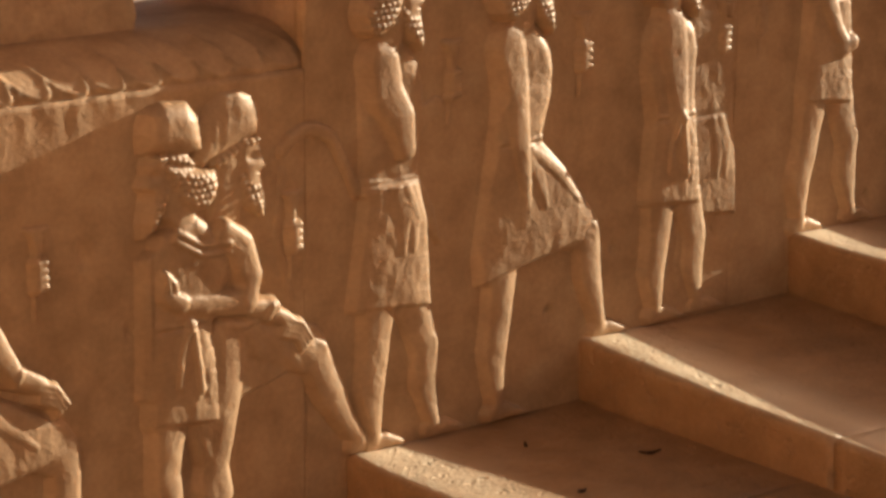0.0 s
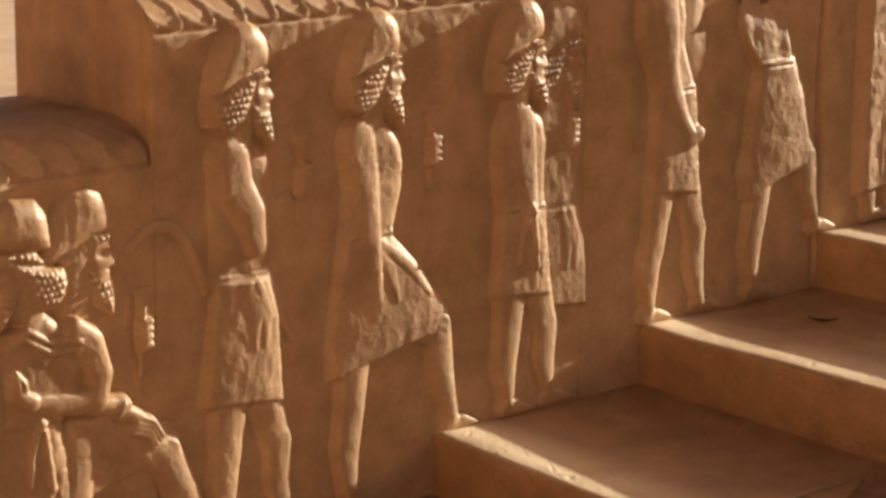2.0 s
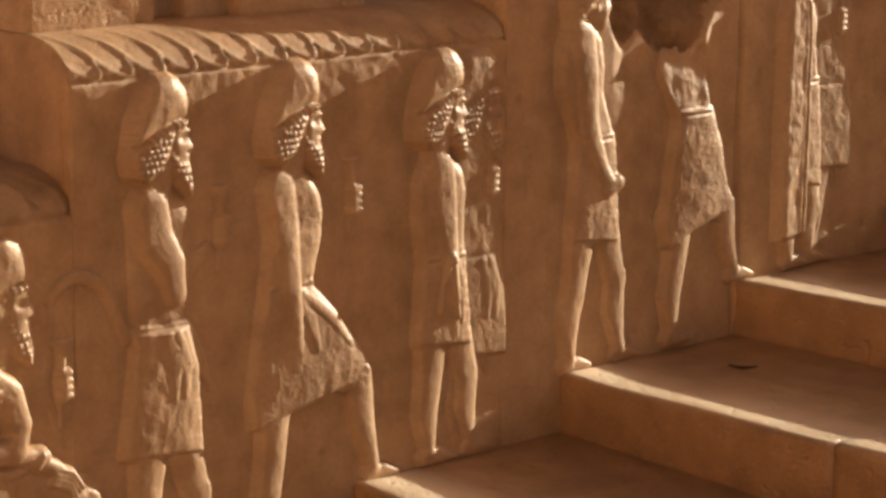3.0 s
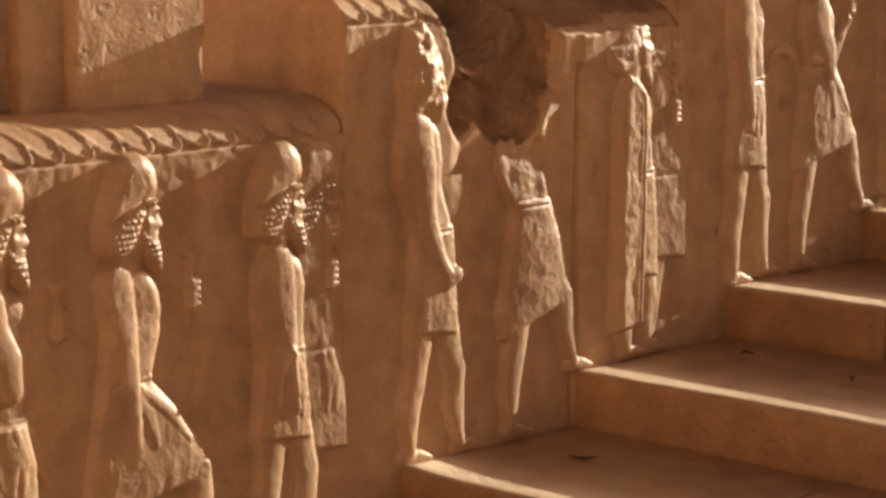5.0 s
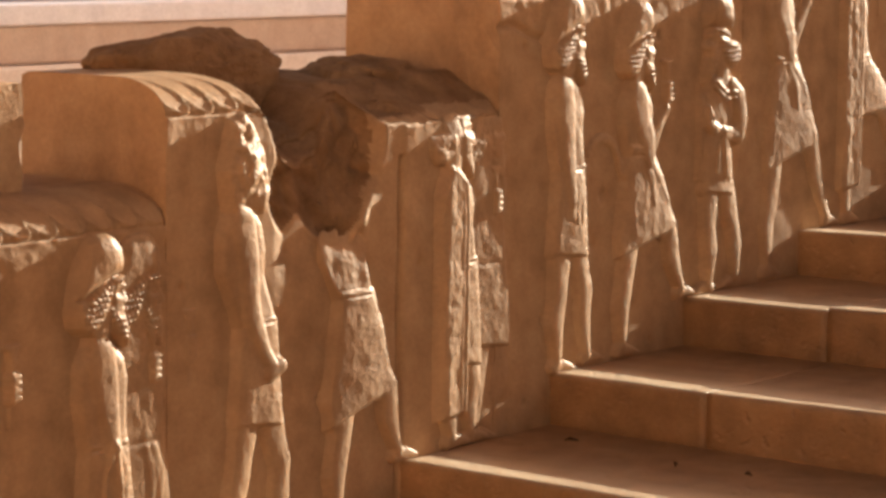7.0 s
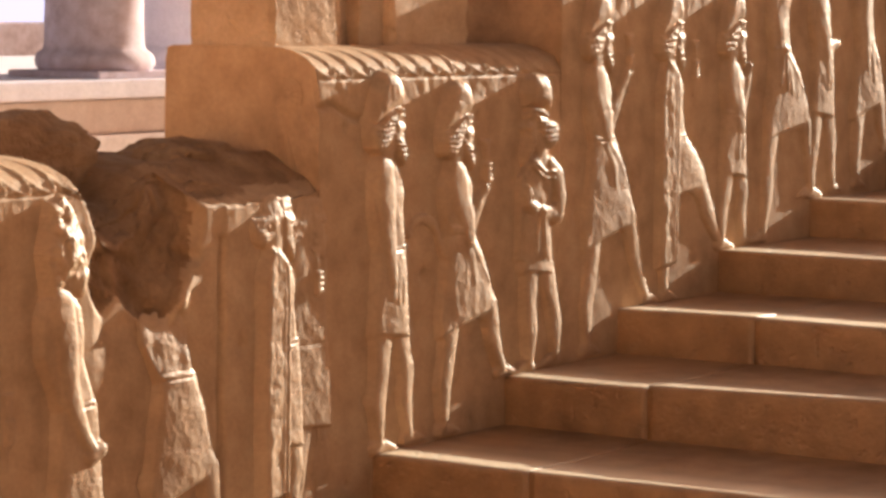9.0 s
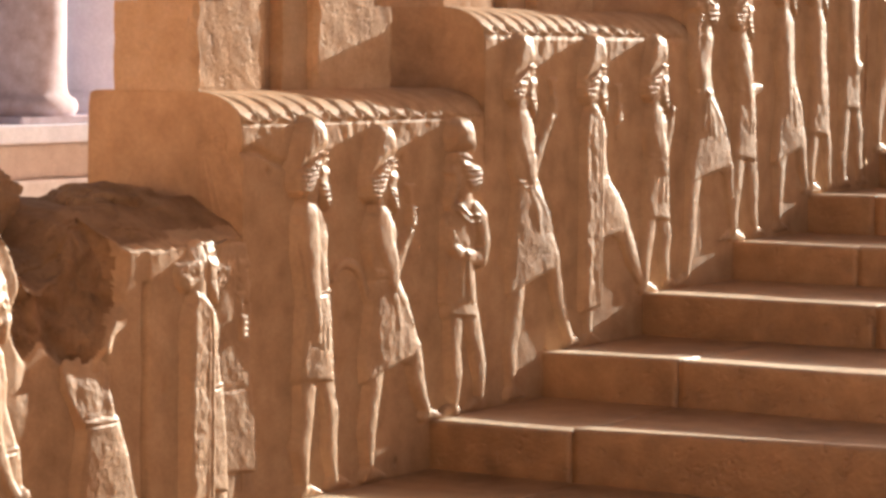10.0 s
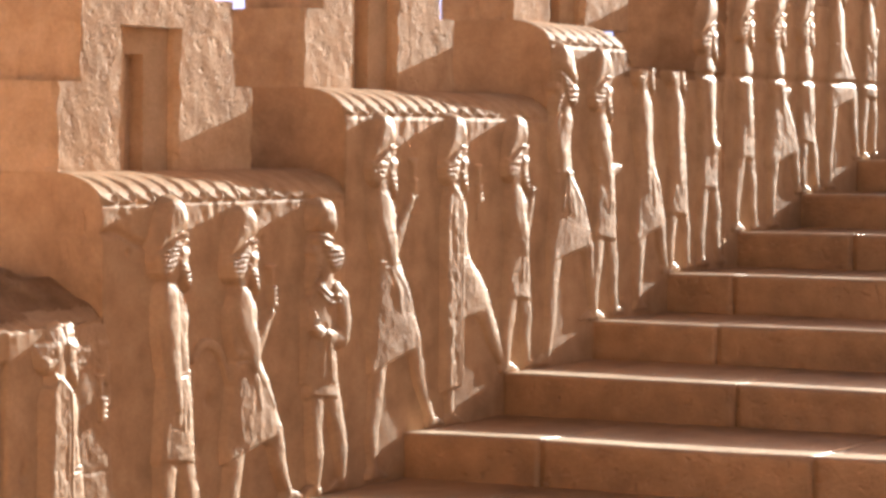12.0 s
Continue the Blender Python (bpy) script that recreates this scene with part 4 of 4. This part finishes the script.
FIGS = [
    # the block below the pan's start
    dict(hx=-0.690, top=0.575, back=(-0.75, -0.20), front=(-0.462, -0.098), waist=0.235, hem=0.115, slant=0.14, kx=0.022, arm="knee", hand=(-0.505, 0.205), held=(-0.515, 0.375)),
    dict(hx=-0.190, top=0.582, back=(-0.24, -0.10), front=(0.028, 0.004), waist=0.245, hem=0.172, slant=0.12, wx=-0.185, tx=-0.215, half=0.032, kx=0.082, root=(-0.185, 0.268), arm="knee", hand=(-0.092, 0.225), held=(-0.092, 0.366), depth=0.018, head=0.010, behind=1, flat=0.40),
    dict(hx=-0.305, top=0.578, face=-1, back=(-0.325, -0.10), front=(-0.235, -0.10), waist=0.258, hem=0.115, wx=-0.285, tx=-0.268, half=0.078, arm="folded", cap="flat", sash=1, depth=0.022, head=0.023),
    # first full block
    dict(hx=0.095, top=0.790, back=(0.055, 0.0), front=(0.172, 0.0), waist=0.412, hem=0.222, wx=0.0875, wide=0.081, ash=-0.018, fore=0.12, chest=0.5, arm="raised", hand=(0.175, 0.53), held=(0.203, 0.555), dagger=1, bow=(-0.06, 0.455)),
    dict(hx=0.352, top=0.790, back=(0.296, 0.0), front=(0.512, 0.098), waist=0.440, hem=0.275, slant=0.10, wx=0.332, ash=-0.028, arm="down", held=(0.467, 0.570)),
    dict(hx=0.748, top=0.778, back=(0.715, 0.10), front=(0.815, 0.10), waist=0.435, hem=0.270, wx=0.752, arm="down", depth=0.004, head=0.006, held=(0.865, 0.585)),
    dict(hx=0.662, top=0.785, back=(0.636, 0.10), front=(0.732, 0.10), waist=0.440, hem=0.300, wx=0.665, arm="down", sash=1, held=(0.772, 0.565)),
    # the broken block
    dict(hx=0.992, top=0.972, back=(0.968, 0.20), front=(1.098, 0.20), waist=0.600, hem=0.425, wx=1.022, arm="fist", hand=(1.055, 0.520), eroded=2),
    dict(hx=1.262, top=0.935, back=(1.232, 0.205), front=(1.405, 0.300), waist=0.620, hem=0.435, slant=0.10, wx=1.280, arm="none", headless=1, dagger=1),
    dict(hx=1.672, top=0.985, back=(1.640, 0.30), front=(1.722, 0.30), waist=0.640, hem=0.485, wx=1.680, arm="down", depth=0.004, head=0.006, eroded=1, held=(1.715, 0.785)),
    dict(hx=1.572, top=0.992, back=(1.562, 0.30), front=(1.625, 0.30), waist=0.650, hem=0.46, wx=1.585, cloak=0.362, arm="none", head=0.017, eroded=1, held=(1.692, 0.765)),
    # the block with three whole figures
    dict(hx=1.922, top=1.150, back=(1.896, 0.40), front=(2.000, 0.405), waist=0.800, hem=0.632, wx=1.930, ash=-0.012, arm="down"),
    dict(belts=2, hx=2.165, top=1.130, back=(2.120, 0.405), front=(2.335, 0.503), waist=0.815, hem=0.650, slant=0.085, kx=0.048, wx=2.175, arm="raised", hand=(2.262, 0.915), held=(2.271, 0.945), dagger=1, bow=(2.045, 0.80)),
    dict(hx=2.455, top=1.135, face=-1, back=(2.440, 0.50), front=(2.550, 0.505), waist=0.845, hem=0.715, wx=2.465, tx=2.468, half=0.066, arm="folded", cap="flat", sash=1),
    # the higher blocks
    dict(hx=2.722, top=1.318, back=(2.682, 0.51), front=(2.940, 0.603), waist=0.985, hem=0.800, slant=0.11, kx=0.075, wx=2.740, arm="raised", hand=(2.838, 1.140), held=(2.853, 1.160), dagger=1),
    dict(hx=3.046, top=1.318, back=(3.028, 0.60), front=(3.292, 0.703), waist=0.980, hem=0.860, slant=0.06, kx=0.100, wx=3.065, arm="none", cloak=0.685, held=(3.157, 1.145), dagger=1),
    dict(hx=3.348, top=1.320, back=(3.300, 0.70), front=(3.412, 0.705), waist=1.025, hem=0.880, wx=3.352, arm="raised", hand=(3.424, 1.150)),
    dict(hx=3.575, top=1.500, face=-1, back=(3.512, 0.705), front=(3.765, 0.802), waist=1.175, hem=1.000, slant=0.09, wx=3.590, arm="down", sash=1),
    dict(hx=3.805, top=1.495, back=(3.772, 0.80), front=(3.900, 0.805), waist=1.180, hem=1.010, wx=3.825, arm="raised", hand=(3.905, 1.20)),
    dict(hx=4.060, top=1.560, back=(4.036, 0.81), front=(4.205, 0.902), waist=1.195, hem=1.030, slant=0.08, wx=4.075, arm="down", cut=1.447),
    dict(hx=4.260, top=1.565, back=(4.236, 0.905), front=(4.356, 0.905), waist=1.215, hem=1.060, wx=4.275, arm="down", cut=1.447),
    dict(hx=4.470, top=1.660, back=(4.442, 0.910), front=(4.565, 0.912), waist=1.290, hem=1.128, wx=4.475, arm="fist", hand=(4.505, 1.24)),
    dict(hx=4.730, top=1.700, back=(4.680, 1.0), front=(4.822, 1.0), waist=1.375, hem=1.212, wx=4.735, arm="down"),
    dict(hx=4.970, top=1.705, back=(4.945, 1.005), front=(5.150, 1.10), waist=1.385, hem=1.225, slant=0.09, wx=4.985, arm="raised", hand=(5.06, 1.42)),
    dict(hx=5.195, top=1.715, back=(5.190, 1.10), front=(5.310, 1.10), waist=1.420, hem=1.255, wx=5.205, arm="down"),
    dict(hx=5.455, top=1.860, back=(5.400, 1.11), front=(5.630, 1.20), waist=1.55, hem=1.40, slant=0.1, wx=5.46, arm="down"),
    dict(hx=5.730, top=1.860, back=(5.690, 1.20), front=(5.800, 1.20), waist=1.55, hem=1.40, wx=5.735, arm="raised", hand=(5.80, 1.62)),
    dict(hx=5.990, top=1.870, back=(5.960, 1.20), front=(6.130, 1.30), waist=1.56, hem=1.41, slant=0.1, wx=5.995, arm="down"),
]
WORDS = {"down": "arm hanging down", "raised": "forearm raised", "folded": "arms folded", "knee": "hand on knee", "fist": "clenched hand", "none": "covered arms"}
for f in FIGS:
    me = carved(f, 0.0021 if f["hx"] < 2.6 else 0.0026 if f["hx"] < 3.9 else 0.0036)
    if "cut" in f:
        co = np.empty(len(me.vertices) * 3)
        me.vertices.foreach_get("co", co)
        co = co.reshape(-1, 3)
        co[:, 2] = np.minimum(co[:, 2], f["cut"])
        me.vertices.foreach_set("co", co.reshape(-1))
    kind_of = "cloaked " if f.get("cloak") else "striding " if f.get("slant") else "standing "
    tagged(part("relief_figure", me), "limestone relief of a " + kind_of + "robed figure, " + WORDS[f["arm"]], "relief figure", "carved procession")

# ---- bits of litter on the treads ----
def twig(x, y, z, length, turn, seed):
    bm = bmesh.new()
    n, sides = 7, 5
    rings = []
    for i in range(n):
        t = i / (n - 1)
        c = Vector(((t - 0.5) * length, 0.1 * length * math.sin(3 * t + seed), 0.004 + 0.002 * math.sin(5 * t + seed)))
        r = 0.0035 * (1 - 0.6 * abs(2 * t - 1))
        rings.append([bm.verts.new(c + Vector((0, r * math.cos(a), r * math.sin(a)))) for a in (2 * math.pi * j / sides for j in range(sides))])
    for a, b in zip(rings, rings[1:]):
        for j in range(sides):
            bm.faces.new((a[j], a[(j + 1) % sides], b[(j + 1) % sides], b[j]))
    bm.faces.new(rings[0][::-1])
    bm.faces.new(rings[-1])
    me = bpy.data.meshes.new("dry_leaf")
    bm.to_mesh(me)
    bm.free()
    me.materials.append(MAT_TWIG)
    ob = part("dry_leaf", me)
    ob.matrix_world = pose(x, y, z, 0, 0, turn)
    tagged(ob, "small dark dry leaf curled on the stone tread", "leaf", "litter on the steps")


for x_, y_, z_, l_, r_ in ((0.246, -0.127, 0.0, 0.022, 70), (0.374, -0.265, 0.0, 0.035, -20), (0.176, -0.332, 0.0, 0.024, 30), (1.759, -0.133, 0.3, 0.03, -30),
                           (1.704, -0.406, 0.3, 0.028, 20), (1.21, -0.181, 0.2, 0.05, -40), (1.72, -0.55, 0.3, 0.02, 60)):
    twig(x_, y_, z_ - 0.001, l_, r_, x_ * 7)

# ---- distance ----
slab("ground", (-60, -60, -1.35), (160, 160, -0.98), MAT_GROUND, "pale dusty ground of the ruined terrace", "ground", cell=20, rough=0.02)
# Platform courses take the far colours with haze already mixed in.
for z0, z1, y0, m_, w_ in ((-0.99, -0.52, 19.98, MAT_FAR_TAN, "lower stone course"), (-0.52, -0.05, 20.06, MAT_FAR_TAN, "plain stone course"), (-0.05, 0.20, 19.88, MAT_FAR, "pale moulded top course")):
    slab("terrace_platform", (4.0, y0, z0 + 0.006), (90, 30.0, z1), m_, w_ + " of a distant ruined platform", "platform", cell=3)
# Unseen wall added behind the camera to bounce warm sun onto the block ends.
slab("enclosure_wall", (-9.6, -7.4, -0.985), (-8.4, 9.0, 4.6), MAT_WALL, "unseen plain wall added to bounce sunlight onto the block ends", "wall", cell=2, rough=0.02)
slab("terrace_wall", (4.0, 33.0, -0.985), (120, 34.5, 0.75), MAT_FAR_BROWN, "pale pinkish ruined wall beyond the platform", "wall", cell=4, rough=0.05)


def column_base(x, y, z, r, h, material, label):
    """Stump of a column: square plinth, swelling torus and worn shaft."""
    root = new("column_base")
    root.location = (x, y, z)
    rows = [(1.04, 0.0), (1.10, 0.05), (1.12, 0.14), (1.08, 0.22), (0.98, 0.27), (0.95, 0.30), (0.93, 0.36), (0.92, 0.7), (0.91, 1.1), (0.90, h - 0.04), (0.86, h), (0.0, h + 0.01)]
    n = 48
    V = []
    for a in range(n):
        t = 2 * math.pi * a / n
        for q, (k, zz) in enumerate(rows):
            chip = 1 + 0.05 * noise.noise(Vector((math.cos(t) * 1.6, math.sin(t) * 1.6, zz * 1.2)))
            V.append((r * k * chip * math.cos(t), r * k * chip * math.sin(t), zz + 0.10))
    m = len(rows)
    F = [(a * m + q, ((a + 1) % n) * m + q, ((a + 1) % n) * m + q + 1, a * m + q + 1) for a in range(n) for q in range(m - 1)]
    part("shaft", mesh_from("shaft", V, F, material), root)
    bm = bmesh.new()
    bmesh.ops.create_cube(bm, size=1)
    for v in bm.verts:
        v.co = Vector((v.co.x * 2.3 * r, v.co.y * 2.3 * r, 0.05 + v.co.z * 0.10))
    bmesh.ops.bevel(bm, geom=list(bm.edges), offset=0.02, segments=2, affect="EDGES")
    me = bpy.data.meshes.new("plinth")
    bm.to_mesh(me)
    bm.free()
    me.materials.append(material)
    part("plinth", me, root)
    tagged(root, label, "column base")


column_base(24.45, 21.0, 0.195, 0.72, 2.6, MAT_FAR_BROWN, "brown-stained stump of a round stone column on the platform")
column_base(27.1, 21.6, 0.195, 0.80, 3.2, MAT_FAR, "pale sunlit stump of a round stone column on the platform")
# Emissive backdrop, standing in for the bright lilac air on the horizon.
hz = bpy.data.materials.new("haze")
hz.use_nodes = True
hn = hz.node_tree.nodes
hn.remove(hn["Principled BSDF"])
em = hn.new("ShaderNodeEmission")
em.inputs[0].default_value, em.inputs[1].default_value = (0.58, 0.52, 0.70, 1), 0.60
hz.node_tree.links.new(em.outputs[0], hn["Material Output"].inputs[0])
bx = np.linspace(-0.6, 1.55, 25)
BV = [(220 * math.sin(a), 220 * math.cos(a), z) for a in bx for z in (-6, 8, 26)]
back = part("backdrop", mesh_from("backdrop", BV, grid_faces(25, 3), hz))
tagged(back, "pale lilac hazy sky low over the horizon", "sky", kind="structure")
slab("landing", (21 * TREAD + 0.44, -4.2, 1.6), (18.0, 1.2, 2.09), MAT_STEP, "paved stone landing above the stairs", "landing", cell=1.0, rough=0.003)

# solid core under the steps
bm = bmesh.new()
outline = [(-9 * TREAD + 0.03, -1.0)]
for k in range(-9, 22):
    outline += [(k * TREAD + 0.03, (k - 1) * RISE - 0.02), (k * TREAD + 0.03, k * RISE - 0.03)]
outline += [(21 * TREAD + 0.46, 21 * RISE - 0.03), (21 * TREAD + 0.46, -1.0)]
near = [bm.verts.new((x, -4.17, z)) for x, z in outline]
far = [bm.verts.new((x, 0.02, z)) for x, z in outline]
bm.faces.new(near)
bm.faces.new(far[::-1])
for a in range(len(outline)):
    b = (a + 1) % len(outline)
    bm.faces.new((near[b], near[a], far[a], far[b]))
bmesh.ops.recalc_face_normals(bm, faces=list(bm.faces))
me = bpy.data.meshes.new("stair_core")
bm.to_mesh(me)
bm.free()
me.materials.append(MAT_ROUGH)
part("stair_core", me, stair)
